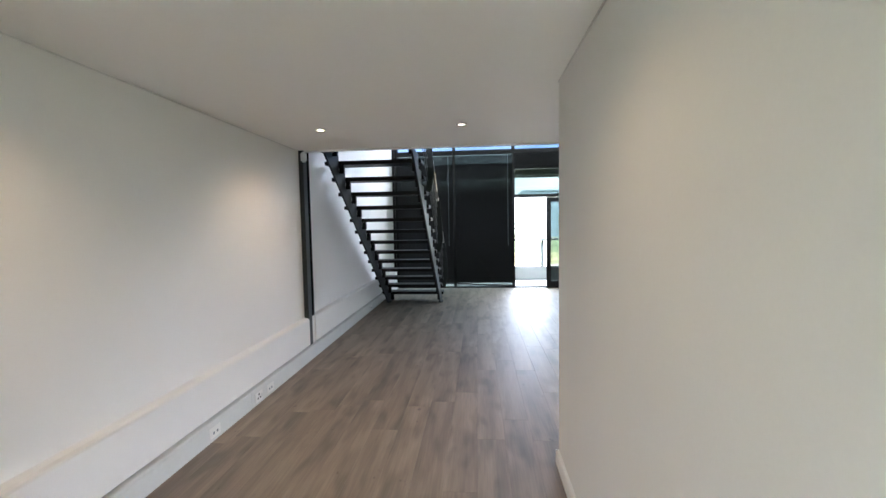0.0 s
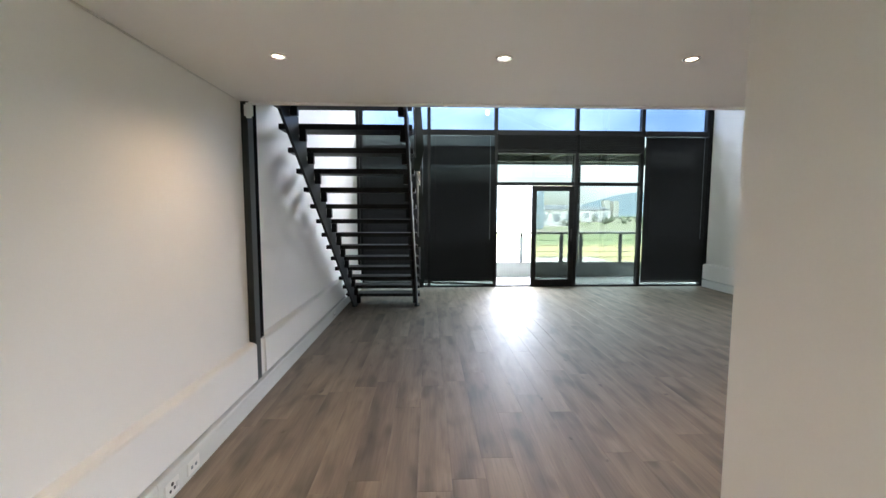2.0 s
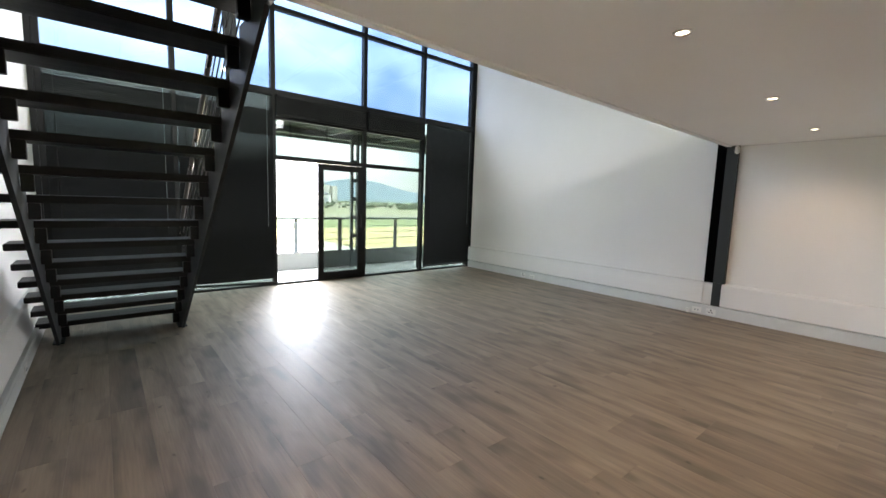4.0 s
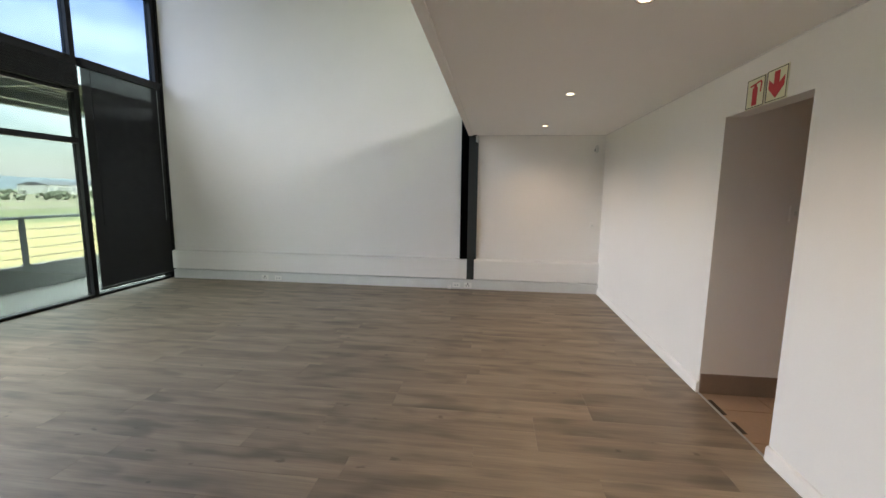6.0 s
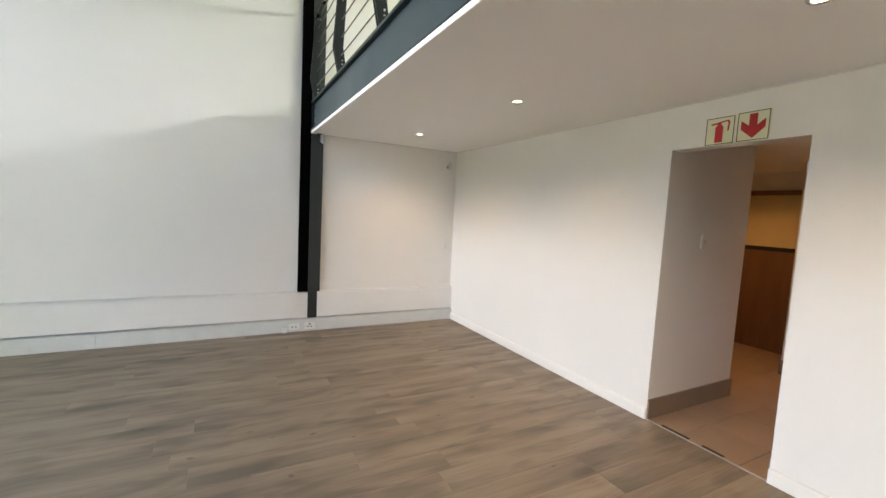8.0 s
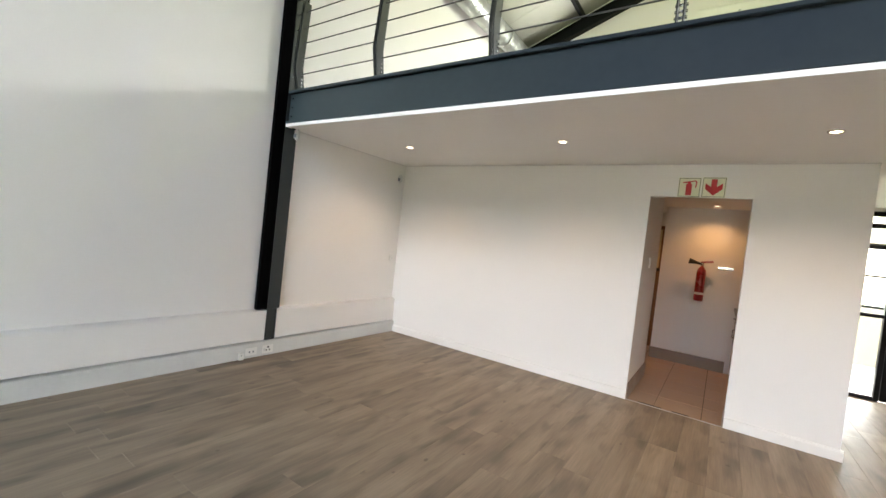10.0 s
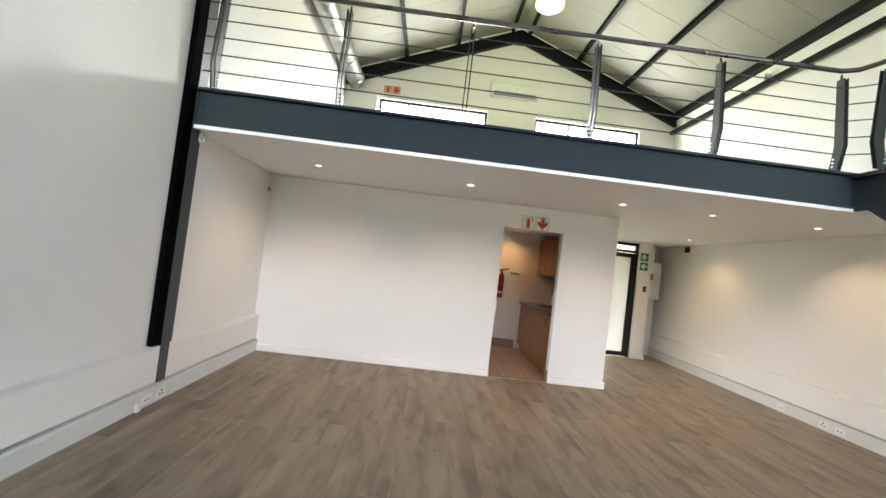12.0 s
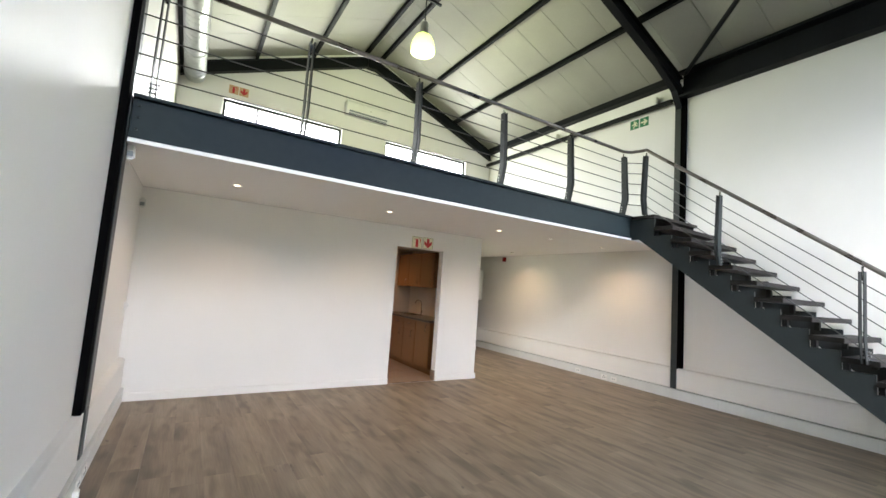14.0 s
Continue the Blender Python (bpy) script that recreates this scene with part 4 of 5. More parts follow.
part("bulb", turned(bmesh.new(), [(0.001, 0.10), (0.045, 0.12), (0.060, 0.18), (0.050, 0.26), (0.025, 0.32), (0.022, 0.40)], (PX, PY, 5.42)), E_BULB, pend, "glowing discharge bulb")
part("hanger", tube(bmesh.new(), [(PX, PY, 6.03), (PX, PY, roof_z(PX) - 0.02)], 0.010, 8), M_STEEL, pend)
part("cross_bar", cube(PX - 0.30, PX + 0.22, PY - 0.02, PY + 0.02, 6.48, 6.52, 0.003), M_STEEL, pend)
pl = new("pendant_glow", bpy.data.lights.new("pendant_glow", "POINT"))
pl.data.energy, pl.data.color, pl.data.shadow_soft_size = PENDANT_POWER, (0.88, 1.0, 0.52), 0.06
pl.location = (PX, PY, 5.36)

# ---- mezzanine things ----
DUX, DUZ, DUR = 4.72, 5.06, 0.17
duct = thing("ventilation_duct", (DUX, 0, DUZ), "round galvanised spiral duct under the roof", "duct")
bm = tube(bmesh.new(), [(DUX, -1.95, DUZ), (DUX, 2.95, DUZ)], DUR, 28)
k = -1.9
while k < 2.95:
    tube(bm, [(DUX, k, DUZ), (DUX, k + 0.012, DUZ)], DUR + 0.003, 28)
    k += 0.13
part("pipe", bm, M_GALV, duct)
for y in (-1.75, -0.9, 1.2):
    part("collar", tube(bmesh.new(), [(DUX, y, DUZ), (DUX, y + 0.06, DUZ)], DUR + 0.012, 28), M_GALV, duct)
for y in (-0.6, 2.2):
    part("hanger", cube(DUX - 0.012, DUX + 0.012, y, y + 0.02, DUZ + DUR, DUZ + 0.42), M_GALV, duct)
ac = thing("air_conditioner", (1.35, YG, 5.16), "white wall-mounted split air conditioner", "air conditioner")
part("casing", prism(bmesh.new(), [(YG, 5.16), (YG + 0.14, 5.16), (YG + 0.20, 5.23), (YG + 0.21, 5.40), (YG + 0.17, 5.45), (YG, 5.45)], "x", 0.84, 1.86), M_PLASTIC, ac)
part("louvre", cube(0.90, 1.80, YG + 0.150, YG + 0.202, 5.178, 5.19, 0.003), M_TRUNK, ac)
part("outlet", prism(bmesh.new(), [(YG + 0.143, 5.159), (YG + 0.199, 5.226), (YG + 0.203, 5.224), (YG + 0.147, 5.156)], "x", 0.90, 1.80), M_GREYST, ac)
part("display", cube(1.30, 1.33, YG + 0.209, YG + 0.213, 5.30, 5.31), M_DARKPL, ac)
box_m = thing("wall_cabinet_box", (4.6, YG, 4.35), "flat white panel fixed on the gable wall", "panel")
part("casing", cube(4.25, XR - 0.01, YG, YG + 0.10, 3.9, 4.82, 0.004), M_PLASTIC, box_m)


# ---- signs ----
def arrow(bm, pts, face):
    """A flat shape 3 mm thick; pts are (u, v) on a plate, face maps to space."""
    lo, hi = [bm.verts.new(face(u, v, 0.0005)) for u, v in pts], [bm.verts.new(face(u, v, 0.0022)) for u, v in pts]
    bm.faces.new(lo[::-1])
    bm.faces.new(hi)
    n = len(pts)
    for i in range(n):
        bm.faces.new((lo[i], lo[(i + 1) % n], hi[(i + 1) % n], hi[i]))
    return bm


DOWN = [(-0.12, 0.40), (0.12, 0.40), (0.12, 0.02), (0.36, 0.20), (0.36, -0.08), (0, -0.40), (-0.36, -0.08), (-0.36, 0.20), (-0.12, 0.02)]
BOTTLE = [(-0.15, -0.40), (0.11, -0.40), (0.11, 0.14), (0.04, 0.22), (0.04, 0.27), (0.10, 0.33), (-0.30, 0.27), (-0.30, 0.22), (-0.08, 0.24), (-0.08, 0.22), (-0.15, 0.14)]
HOSE = [(0.06, 0.33), (0.26, 0.36), (0.33, 0.28), (0.30, -0.02), (0.25, -0.02), (0.27, 0.26), (0.23, 0.31), (0.07, 0.28)]
LEFT = [(-0.40, 0), (-0.02, 0.36), (0.10, 0.26), (-0.08, 0.09), (0.38, 0.09), (0.38, -0.09), (-0.08, -0.09), (0.10, -0.26), (-0.02, -0.36)]
EXIT_SHAPE = [(-0.38, 0.02), (-0.20, 0.24), (0.02, 0.22), (0.18, 0.02), (0.32, 0.06), (0.34, -0.02), (0.14, -0.10), (0.06, 0.02), (-0.02, -0.10), (0.14, -0.26), (0.12, -0.42), (0.04, -0.42), (0.02, -0.28), (-0.14, -0.12), (-0.22, -0.26), (-0.40, -0.24), (-0.40, -0.16), (-0.26, -0.16), (-0.14, 0.10), (-0.20, 0.12), (-0.32, -0.04)]
BLOCK = [(-0.1, 0.31), (-0.02, 0.40), (0.09, 0.38), (0.10, 0.28), (0.0, 0.24)]


def sign(name, at, size, normal, plate_mat, print_mat, shapes, label, border=None, flip=1):
    """A thin plate on a wall; normal '+y', '+x'."""
    s = thing(name, at, label, "sign")
    ax, ay, az = at

    def face(u, v, w):
        w = w + 0.004
        if normal == "+y":
            return (ax - u * size * flip, ay + w, az + v * size)
        return (ax + w, ay + u * size * flip, az + v * size)
    h = size / 2
    if normal == "+y":
        plate = cube(ax - h, ax + h, ay, ay + 0.004, az - h, az + h, 0.0015)
    else:
        plate = cube(ax, ax + 0.004, ay - h, ay + h, az - h, az + h, 0.0015)
    part("plate", plate, plate_mat, s)
    for sh in shapes:
        part("pictogram", arrow(bmesh.new(), sh, face), print_mat, s)
    if border:
        for q in ([(-0.47, 0.47), (0.47, 0.47), (0.47, 0.45), (-0.47, 0.45)], [(-0.47, -0.45), (0.47, -0.45), (0.47, -0.47), (-0.47, -0.47)],
                  [(-0.47, 0.45), (-0.45, 0.45), (-0.45, -0.45), (-0.47, -0.45)], [(0.45, 0.45), (0.47, 0.45), (0.47, -0.45), (0.45, -0.45)]):
            part("border", arrow(bmesh.new(), q, face), border, s)
    return s


sign("fire_extinguisher_sign", (1.45, YK, 2.142), 0.185, "+y", M_SIGNPALE, M_SIGNRED, [BOTTLE, HOSE], "pale sign with a red extinguisher pictogram above the doorway", M_DARKPL)
sign("arrow_sign", (1.255, YK, 2.146), 0.188, "+y", M_SIGNPALE, M_SIGNRED, [DOWN], "pale sign with a red downward arrow above the doorway", M_DARKPL)
sign("exit_sign", (-1.60, YE + 0.08, 2.06), 0.165, "+y", M_SIGNGREEN, M_SIGNPALE, [EXIT_SHAPE, BLOCK], "green emergency exit sign on the entrance pier")
sign("exit_arrow_sign", (-1.605, YE + 0.08, 1.87), 0.165, "+y", M_SIGNGREEN, M_SIGNPALE, [LEFT], "green sign with a white arrow on the entrance pier")
sign("exit_sign", (XL, 2.26, 4.72), 0.17, "+x", M_SIGNGREEN, M_SIGNPALE, [EXIT_SHAPE, BLOCK], "green emergency exit sign high on the wall", flip=-1)
sign("exit_arrow_sign", (XL, 2.45, 4.72), 0.17, "+x", M_SIGNGREEN, M_SIGNPALE, [LEFT], "green sign with a white arrow high on the wall", flip=-1)
sign("fire_extinguisher_sign", (4.06, YG, 5.02), 0.17, "+y", M_SIGNTAN, M_SIGNRED, [BOTTLE, HOSE], "tan sign with an extinguisher pictogram on the gable")
sign("arrow_sign", (3.88, YG, 5.02), 0.17, "+y", M_SIGNTAN, M_SIGNRED, [DOWN], "tan sign with a red arrow on the gable")

# ---- wall fittings ----
alarm = thing("fire_alarm_sounder", (XL, -1.18, 2.23), "small red fire alarm sounder high on the wall", "alarm")
part("casing", cube(XL + 0.012, XL + 0.07, -1.225, -1.135, 2.225, 2.335, 0.008), M_RED, alarm)
part("base", cube(XL, XL + 0.012, -1.235, -1.125, 2.215, 2.345, 0.003), M_PLASTIC, alarm)
reader = thing("access_reader", (-1.66, YE + 0.08, 1.40), "small black access reader on the entrance pier", "reader")
part("casing", cube(-1.69, -1.63, YE + 0.08, YE + 0.105, 1.36, 1.47, 0.005), M_DARKPL, reader)
part("key_field", cube(-1.68, -1.64, YE + 0.105, YE + 0.108, 1.38, 1.43, 0.001), M_GREYST, reader)
db = thing("distribution_board", (-2.05, -2.25, 1.22), "white electrical distribution board with a yellow label", "electrical board")
part("casing", cube(XL + 0.05, -1.83, -2.25, -1.97, 1.22, 2.0, 0.006), M_PLASTIC, db)
part("door", cube(XL + 0.08, -1.86, -1.97, -1.955, 1.26, 1.96, 0.003), M_PLASTIC, db)
part("warning_label", cube(-2.06, -1.92, -1.955, -1.952, 1.62, 1.76), M_SIGNYEL, db, "yellow warning label")
part("latch", tube(bmesh.new(), [(-1.885, -1.955, 1.55), (-1.885, -1.94, 1.55)], 0.012, 8), M_DARKPL, db)
cd = thing("cable_duct", (-2.1, -2.25, 0), "white vertical cable duct below the electrical board", "duct")
part("channel", cube(XL + 0.10, -1.90, -2.25, -2.06, 0.137, 1.218, 0.004), M_TRUNK, cd)
part("foot", cube(XL + 0.05, -1.80, -2.25, -2.10, 0.0, 0.135, 0.004), M_TRUNK, cd)
part("conduit", tube(bmesh.new(), [(XL + 0.10, -2.16, 2.0), (XL + 0.10, -2.16, ZC)], 0.018, 10), M_GALV, cd)
part("conduit", tube(bmesh.new(), [(-1.845, -2.22, 0.15), (-1.845, -2.22, 1.22)], 0.013, 10), M_GALV, cd)
part("clip", cube(-1.865, -1.825, -2.25, -2.20, 0.70, 0.73, 0.003), M_GALV, cd)


def pir(x, y, z):
    p = thing("corner_sensor", (x, y, z), "small white corner alarm sensor", "sensor", "alarm sensors")
    part("casing", rounded(box(bmesh.new(), x - 0.03, x + 0.03, y - 0.028, y + 0.022, z - 0.055, z + 0.055), 0.014, 3), M_TRUNK, p)
    part("lens", cube(x - 0.02, x + 0.02, y + 0.0195, y + 0.027, z - 0.035, z + 0.005, 0.003), M_GREYST, p)
    return p


pir(XR - 0.032, YK + 0.13, 2.16)
pir(XR - 0.075, YB - 0.10, 2.305)
pir(XL + 0.09, YB - 0.10, 2.28)
wb = thing("wall_box", (XR - 0.03, YK + 0.13, 1.03), "tiny white wall switch box", "switch")
part("casing", cube(XR - 0.03, XR, YK + 0.10, YK + 0.16, 1.0, 1.08, 0.005), M_PLASTIC, wb)
part("button", cube(XR - 0.036, XR - 0.03, YK + 0.12, YK + 0.14, 1.03, 1.05, 0.001), M_TRUNK, wb)


def socket(x, y, side):
    """A double plate on the trunking face."""
    s = thing("power_socket", (x, y, 0.065), "white three-pin power socket on the trunking", "socket", "trunking sockets")
    xa, xb = sorted((x, x + side * 0.008))
    part("plate", cube(xa, xb, y - 0.06, y + 0.06, 0.025, 0.108, 0.003), M_PLASTIC, s)
    xc, xd = sorted((x + side * 0.008, x + side * 0.0095))
    for dy, dz, r in ((0.0, 0.022, 0.011), (-0.018, -0.008, 0.009), (0.018, -0.008, 0.009)):
        part("pin_hole", tube(bmesh.new(), [(xc, y + dy, 0.065 + dz), (xd, y + dy, 0.065 + dz)], r, 8), M_DARKPL, s)
    part("rocker", cube(xc, xd + 0.002, y + 0.032, y + 0.05, 0.05, 0.08, 0.001), M_TRUNK, s)
    return s


TL, TR = XL + 0.085, XR - 0.085
for x, y, s in ((TL, 1.85, 1), (TR, 3.07, -1), (TR, 6.45, -1)):
    socket(x, y, s)


def blank(x, y, side, w=0.06):
    b = thing("data_outlet", (x, y, 0.065), "white data outlet plate on the trunking", "outlet", "trunking outlets")
    xa, xb = sorted((x, x + side * 0.007))
    part("plate", cube(xa, xb, y - w, y + w, 0.028, 0.105, 0.003), M_PLASTIC, b)
    xc, xd = sorted((x + side * 0.007, x + side * 0.009))
    for d in (-0.02, 0.02):
        part("port", cube(xc, xd, y + d - 0.008, y + d + 0.008, 0.055, 0.072), M_GREYST, b)


for x, y, s in ((TL, 2.05, 1), (TL, 1.26, 1), (TR, 3.25, -1), (TR, 6.22, -1), (TL, 5.6, 1)):
    blank(x, y, s)
jb = thing("junction_box", (TR, 3.36, 0.0), "small white cable box at the trunking joint", "junction box")
part("casing", cube(TR - 0.03, TR, 3.335, 3.385, 0.003, 0.07, 0.005), M_PLASTIC, jb)
part("screw", tube(bmesh.new(), [(TR - 0.033, 3.365, 0.05), (TR - 0.03, 3.365, 0.05)], 0.005, 6), M_GREYST, jb)
jl = thing("wall_outlet", (XL, 7.2, 1.15), "small white outlet high on the wall beside the blind", "outlet")
part("plate", cube(XL, XL + 0.012, 7.62, 7.70, 1.05, 1.17, 0.003), M_PLASTIC, jl)
part("rocker", cube(XL + 0.012, XL + 0.016, 7.65, 7.67, 1.09, 1.12, 0.001), M_TRUNK, jl)

# ---- kitchen ----
solid("kitchen_floor", cube(XK + 0.13, 3.0, -2.08, YK - 0.004, -0.0095, -0.0065), M_GROUT, "brown grout bed under the kitchen tiles", "floor")
sw = thing("light_switch", (DX1, 0.58, 1.38), "white light switch plate on the kitchen wall", "switch")
part("plate", cube(DX1 - 0.008, DX1 + 0.003, 0.545, 0.615, 1.33, 1.44, 0.003), M_PLASTIC, sw)
part("rocker", cube(DX1 - 0.012, DX1 - 0.008, 0.57, 0.59, 1.37, 1.40, 0.001), M_TRUNK, sw)
for name, a, b, c, d in (("stub", DX1 - 0.012, DX1 + 0.003, -0.05, YK - 0.005), ("stub_end", DX1 - 0.012, DX1 + 0.13, -0.062, -0.05), ("back", 0.95, 1.86, -1.20, -1.188), ("back_end", 1.86, 1.872, -1.32, -1.188), ("jamb", DX0 - 0.003, DX0 + 0.010, YK - 0.13, YK - 0.005), ("far", XK + 0.14, 3.0, -2.08, -2.068)):
    solid("baseboard_" + name, cube(a, b, c, d, -0.006, 0.155, 0.002), M_SKIRT, "brown ceramic tile skirting", "skirting")
ext = thing("fire_extinguisher", (1.33, -1.12, 0.92), "red carbon dioxide extinguisher with a black horn on the wall", "fire extinguisher")
EX, EY = 1.34, -1.10
part("cylinder", turned(bmesh.new(), [(0.001, 0.0), (0.050, 0.002), (0.057, 0.02), (0.057, 0.38), (0.050, 0.43), (0.030, 0.465), (0.018, 0.48), (0.001, 0.48)], (EX, EY, 0.93)), M_RED, ext)
part("valve", turned(bmesh.new(), [(0.001, 0.48), (0.020, 0.48), (0.020, 0.53), (0.001, 0.53)], (EX, EY, 0.93)), M_CHROME, ext)
part("lever", prism(bmesh.new(), [(EX - 0.13, 1.475), (EX + 0.02, 1.45), (EX + 0.02, 1.475), (EX - 0.12, 1.50)], "y", EY - 0.012, EY + 0.012), M_RED, ext)
part("horn", tube(bmesh.new(), [(EX + 0.015, EY + 0.02, 1.44), (EX + 0.07, EY + 0.03, 1.455), (EX + 0.16, EY + 0.04, 1.47)], 0.02, 12, (0.014, 0.020, 0.040)), M_DARKPL, ext, "black discharge horn")
part("paper_label", turned(bmesh.new(), [(0.0578, 0.09), (0.0578, 0.12)], (EX, EY, 0.93)), M_PLASTIC, ext, "pale instruction label")
part("bracket", cube(EX - 0.03, EX + 0.03, -1.20, EY - 0.052, 1.18, 1.24, 0.003), M_DARKPL, ext)
hooks = thing("hook_rail", (1.08, -1.20, 1.40), "short rail of metal coat hooks on the kitchen wall", "hooks")
part("rail", cube(0.98, 1.16, -1.20, -1.19, 1.405, 1.43, 0.003), M_CHROME, hooks)
for k in range(4):
    x = 1.0 + 0.045 * k
    part("hook", tube(bmesh.new(), [(x, -1.19, 1.41), (x, -1.165, 1.395), (x, -1.15, 1.405), (x, -1.148, 1.425)], 0.005, 6), M_CHROME, hooks)

CXF = 0.89


def base_unit(y0, y1, drawer):
    u = thing("base_cabinet", (0.6, (y0 + y1) / 2, 0), "beech laminate kitchen base unit with bow handles", "cabinet", "kitchen base units")
    part("body", cube(XK + 0.135, CXF - 0.02, y0, y1, 0.10, 0.862), M_CUP, u)
    part("kickboard", cube(XK + 0.135, CXF - 0.06, y0, y1, -0.006, 0.10), M_CUP, u)
    zs = [(0.105, 0.70), (0.705, 0.855)] if drawer else [(0.105, 0.855)]
    for k, (a, b) in enumerate(zs):
        d = part("drawer" if k else "door", cube(CXF - 0.019, CXF, y0 + 0.003, y1 - 0.003, a, b, 0.003), M_CUP, u)
        yc = (y0 + y1) / 2 if k else y1 - 0.12
        zc = (a + b) / 2 if k else b - 0.10
        pts = [(CXF, yc - 0.05, zc), (CXF + 0.025, yc - 0.035, zc), (CXF + 0.025, yc + 0.035, zc), (CXF, yc + 0.05, zc)] if k else [(CXF, yc, zc - 0.06), (CXF + 0.025, yc, zc - 0.045), (CXF + 0.025, yc, zc + 0.045), (CXF, yc, zc + 0.06)]
        part("handle", tube(bmesh.new(), pts, 0.006, 8), M_CHROME, d, "bow shaped metal handle")


for a, b, d in ((-1.19, -0.72, True), (-0.715, -0.25, True), (-0.245, 0.22, True), (0.225, 0.74, False)):
    base_unit(a, b, d)
top = thing("worktop", (0.6, -0.4, 0.865), "dark speckled kitchen worktop", "worktop")
bm = bmesh.new()
for a, b, c, d in ((XK + 0.132, 0.40, -1.197, 0.76), (0.74, 0.92, -1.197, 0.76), (0.40, 0.74, -1.197, -0.80), (0.40, 0.74, -0.28, 0.76)):
    box(bm, a, b, c, d, 0.865, 0.90)
part("slab", bm, M_TOP, top)
sink = thing("sink", (0.57, -0.54, 0.75), "stainless steel inset sink with a swan-neck tap", "sink")
bm = bmesh.new()
for a, b, c, d, e, f in ((0.38, 0.76, -0.82, -0.78, 0.9005, 0.905), (0.38, 0.76, -0.30, -0.26, 0.9005, 0.905), (0.38, 0.42, -0.78, -0.30, 0.9005, 0.905), (0.72, 0.76, -0.78, -0.30, 0.9005, 0.905),
                         (0.405, 0.735, -0.795, -0.285, 0.75, 0.754), (0.405, 0.41, -0.795, -0.285, 0.754, 0.9), (0.73, 0.735, -0.795, -0.285, 0.754, 0.9), (0.41, 0.73, -0.795, -0.79, 0.754, 0.9), (0.41, 0.73, -0.29, -0.285, 0.754, 0.9)):
    box(bm, a, b, c, d, e, f)
part("basin", bm, M_CHROME, sink)
part("tap", tube(bmesh.new(), [(0.37, -0.54, 0.90), (0.37, -0.54, 1.12), (0.39, -0.54, 1.17), (0.44, -0.54, 1.19), (0.50, -0.54, 1.17), (0.52, -0.54, 1.12)], 0.011, 10), M_CHROME, sink)
part("tap_lever", tube(bmesh.new(), [(0.37, -0.52, 0.95), (0.38, -0.46, 0.99)], 0.008, 8), M_CHROME, sink)


def wall_unit(y0, y1):
    u = thing("wall_cabinet", (0.45, (y0 + y1) / 2, 1.45), "beech laminate kitchen wall cupboard", "cabinet", "kitchen wall units")
    part("body", cube(XK + 0.135, 0.62, y0, y1, 1.45, 2.10), M_CUP, u)
    d = part("door", cube(0.62, 0.638, y0 + 0.003, y1 - 0.003, 1.453, 2.097, 0.003), M_CUP, u)
    part("handle", tube(bmesh.new(), [(0.638, y1 - 0.08, 1.50), (0.66, y1 - 0.08, 1.515), (0.66, y1 - 0.08, 1.585), (0.638, y1 - 0.08, 1.60)], 0.006, 8), M_CHROME, d, "bow shaped metal handle")


for a, b in ((-1.19, -0.70), (-0.695, -0.20), (-0.195, 0.30)):
    wall_unit(a, b)
spl = solid("splashback", cube(XK + 0.1305, XK + 0.134, -1.19, 0.42, 0.90, 1.45), M_TRUNK, "pale tiled splashback behind the sink", "splashback")
bd = thing("back_door", (2.35, -2.06, 0), "brown veneer door with a pale upper panel and dark rail", "door")
part("leaf", cube(1.92, 2.80, -2.065, -2.02, 0.0, 1.25, 0.003), M_BOARD, bd)
part("top_frame", cube(1.92, 2.80, -2.065, -2.02, 1.94, 2.00, 0.003), M_BOARD, bd)
part("stile", cube(1.92, 1.98, -2.065, -2.02, 1.30, 1.94, 0.003), M_BOARD, bd)
part("stile", cube(2.74, 2.80, -2.065, -2.02, 1.30, 1.94, 0.003), M_BOARD, bd)
part("mid_rail", cube(1.92, 2.80, -2.065, -2.01, 1.25, 1.30, 0.003), M_DARKPL, bd)
part("upper_panel", cube(1.98, 2.74, -2.055, -2.04, 1.30, 1.94), M_PALEPANEL, bd, "pale yellowed upper panel")

# ---- pieces of the floors ----
PW, PL = 0.196, 1.38
plank_mesh = {}


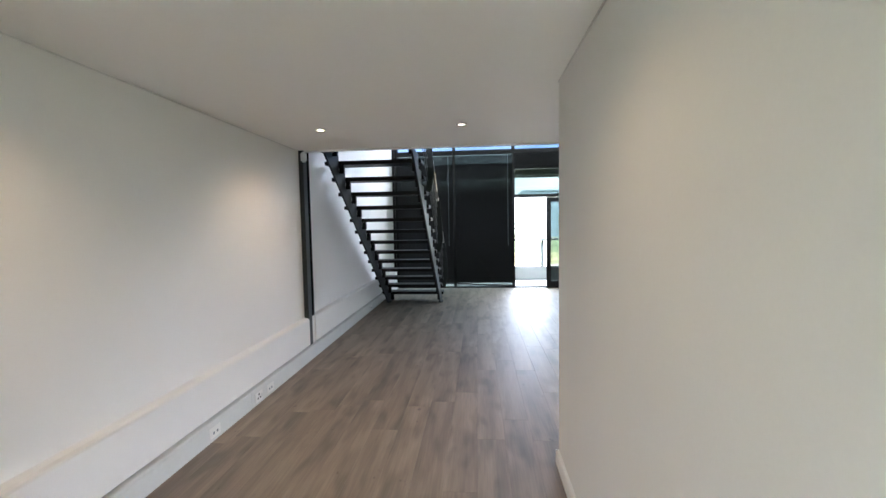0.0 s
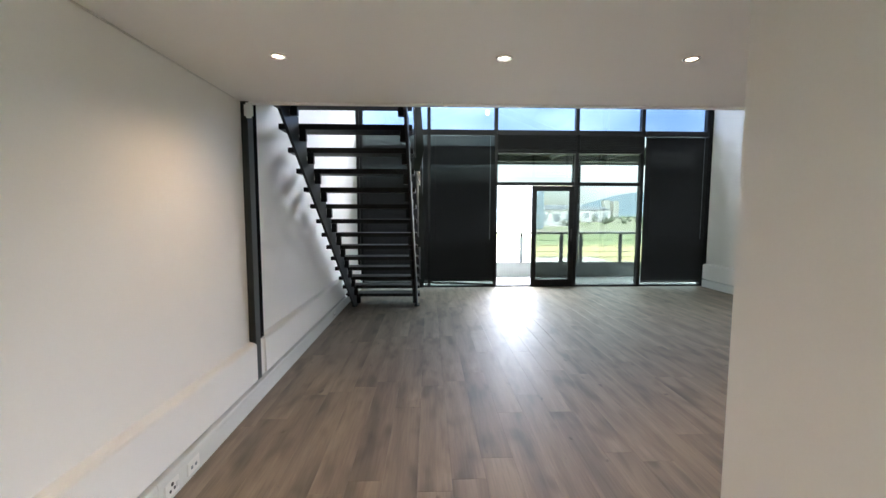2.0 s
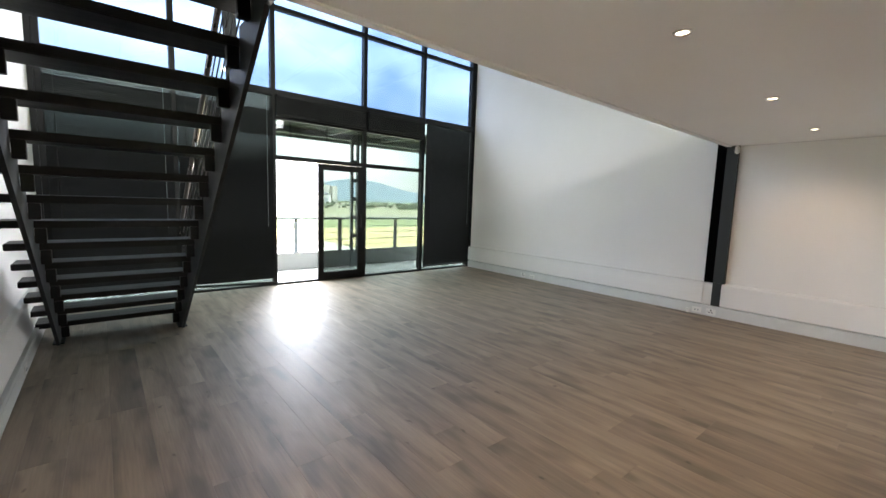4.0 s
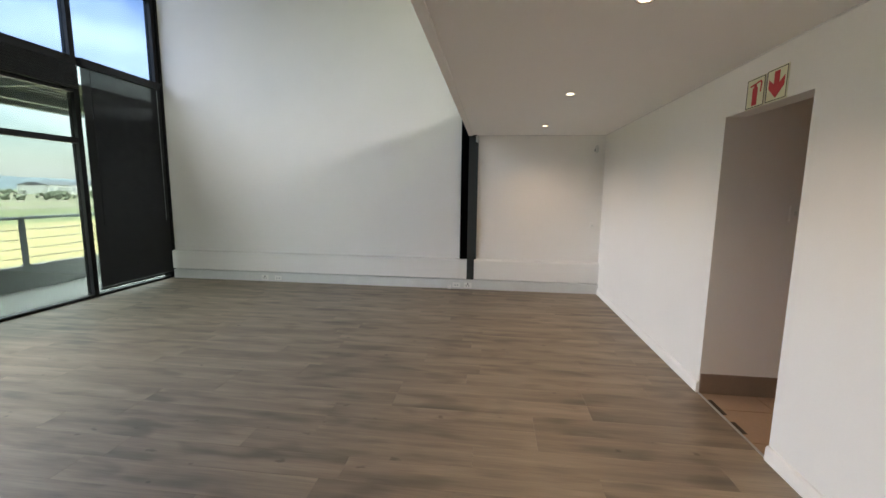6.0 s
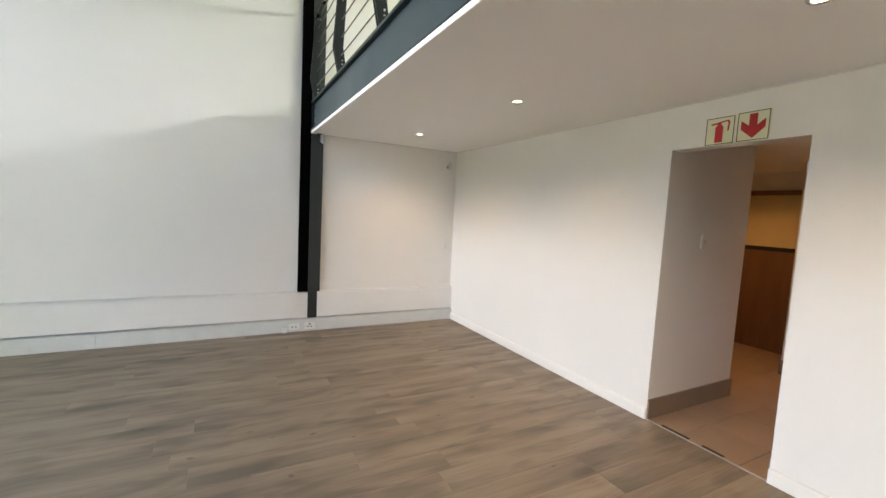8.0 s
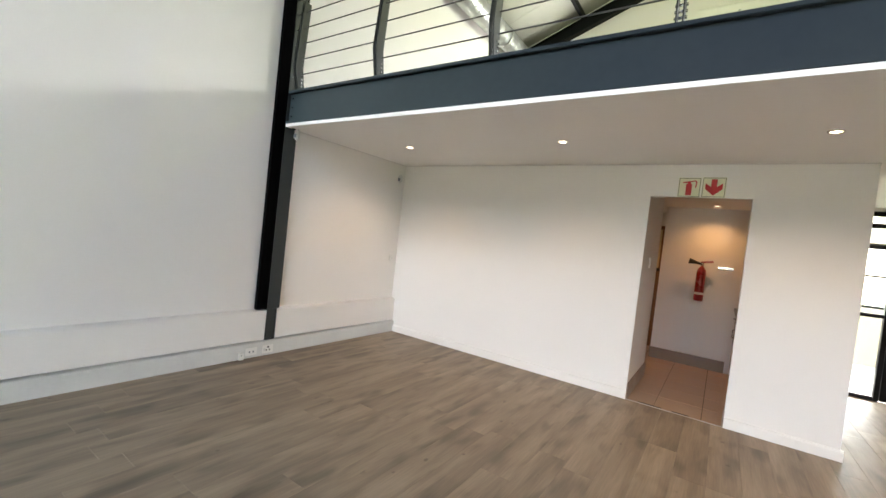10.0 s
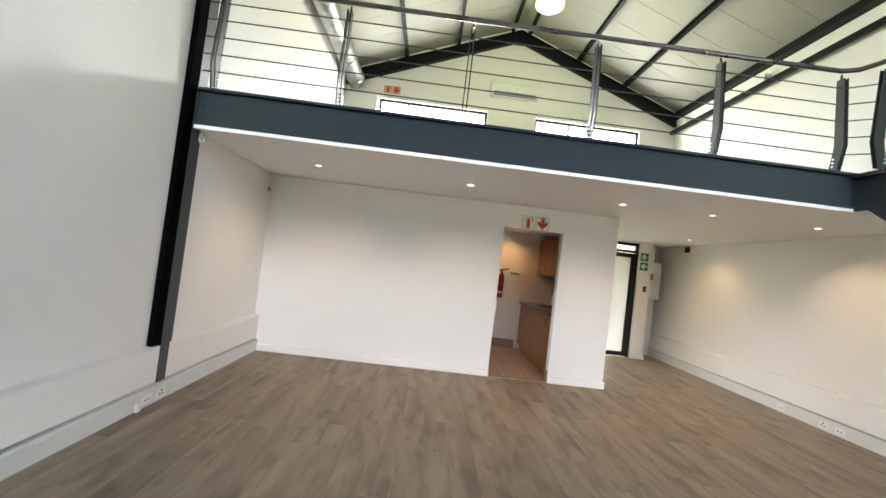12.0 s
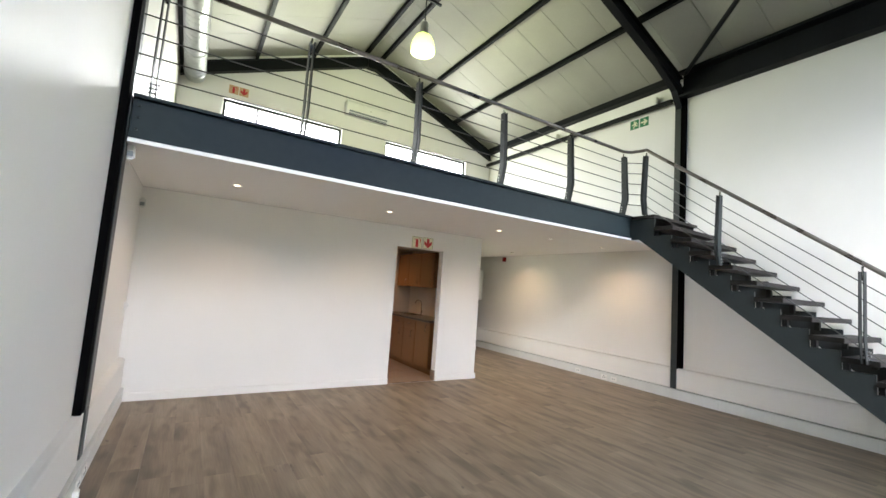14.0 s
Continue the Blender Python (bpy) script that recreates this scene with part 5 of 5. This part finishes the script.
def plank_data(w, length):
    key = (round(w, 3), round(length, 2))
    if key not in plank_mesh:
        w, length = key
        bm = bmesh.new()
        g, b = 0.0004, 0.0007
        lo = [bm.verts.new(c) for c in ((g, g, -0.0095), (w - g, g, -0.0095), (w - g, length - g, -0.0095), (g, length - g, -0.0095))]
        mid = [bm.verts.new((v.co.x, v.co.y, -b)) for v in lo]
        hi = [bm.verts.new(c) for c in ((g + b, g + b, 0), (w - g - b, g + b, 0), (w - g - b, length - g - b, 0), (g + b, length - g - b, 0))]
        for p, q in ((lo, mid), (mid, hi)):
            for i in range(4):
                bm.faces.new((p[i], p[(i + 1) % 4], q[(i + 1) % 4], q[i]))
        bm.faces.new(hi)
        me = bpy.data.meshes.new("plank")
        bm.to_mesh(me)
        bm.free()
        me.materials.append(M_FLOOR)
        plank_mesh[key] = me
    return plank_mesh[key]


prng = random.Random(11)
x = XL + 0.005
while x < XR - 0.02:
    w = min(PW, XR - 0.005 - x)
    y_start = YK + 0.002 if x + w > XK + 0.10 else YE - 0.09
    if x < -1.6 and x + w > -1.8:
        y_start = YE - 0.09
    if x + w <= -1.6:
        y_start = -2.24
    y = y_start
    n = round(prng.uniform(0.25, 1.3), 1)
    while y < YW - 0.005:
        length = min(n, YW - y)
        if length > 0.03:
            o = new("plank", plank_data(w, length))
            o.parent = floor
            o.location = (x, y, 0)
        y += n
        n = PL
    x += PW

TS = 0.40
kf = bpy.data.objects["kitchen_floor"]
tile_me = {}
x = XK + 0.132
while x < 2.99:
    y = YK - 0.005
    while y > -2.07:
        w, d = min(TS, 2.995 - x), min(TS, y + 2.078)
        if w > 0.04 and d > 0.04:
            key = (round(w, 3), round(d, 3))
            if key not in tile_me:
                bm = box(bmesh.new(), 0.003, key[0] - 0.003, -key[1] + 0.003, -0.003, -0.006, -0.001)
                tile_me[key] = bpy.data.meshes.new("tile")
                bm.to_mesh(tile_me[key])
                bm.free()
                tile_me[key].materials.append(M_TILE)
            o = new("tile", tile_me[key])
            o.parent = kf
            o.location = (x, y, 0)
        y -= TS
    x += TS
st = thing("threshold_strip", (1.36, YK, 0), "thin worn metal strip between laminate and tile", "trim", "", "structure")
part("strip", cube(DX0, DX1, YK - 0.012, YK + 0.006, -0.002, 0.003, 0.001), M_GALV, st)
for a, b in ((1.22, 1.36), (1.45, 1.66)):
    part("worn_patch", cube(a, b, YK - 0.045, YK - 0.014, -0.003, 0.0008), M_SUB, st, "dark worn patch")
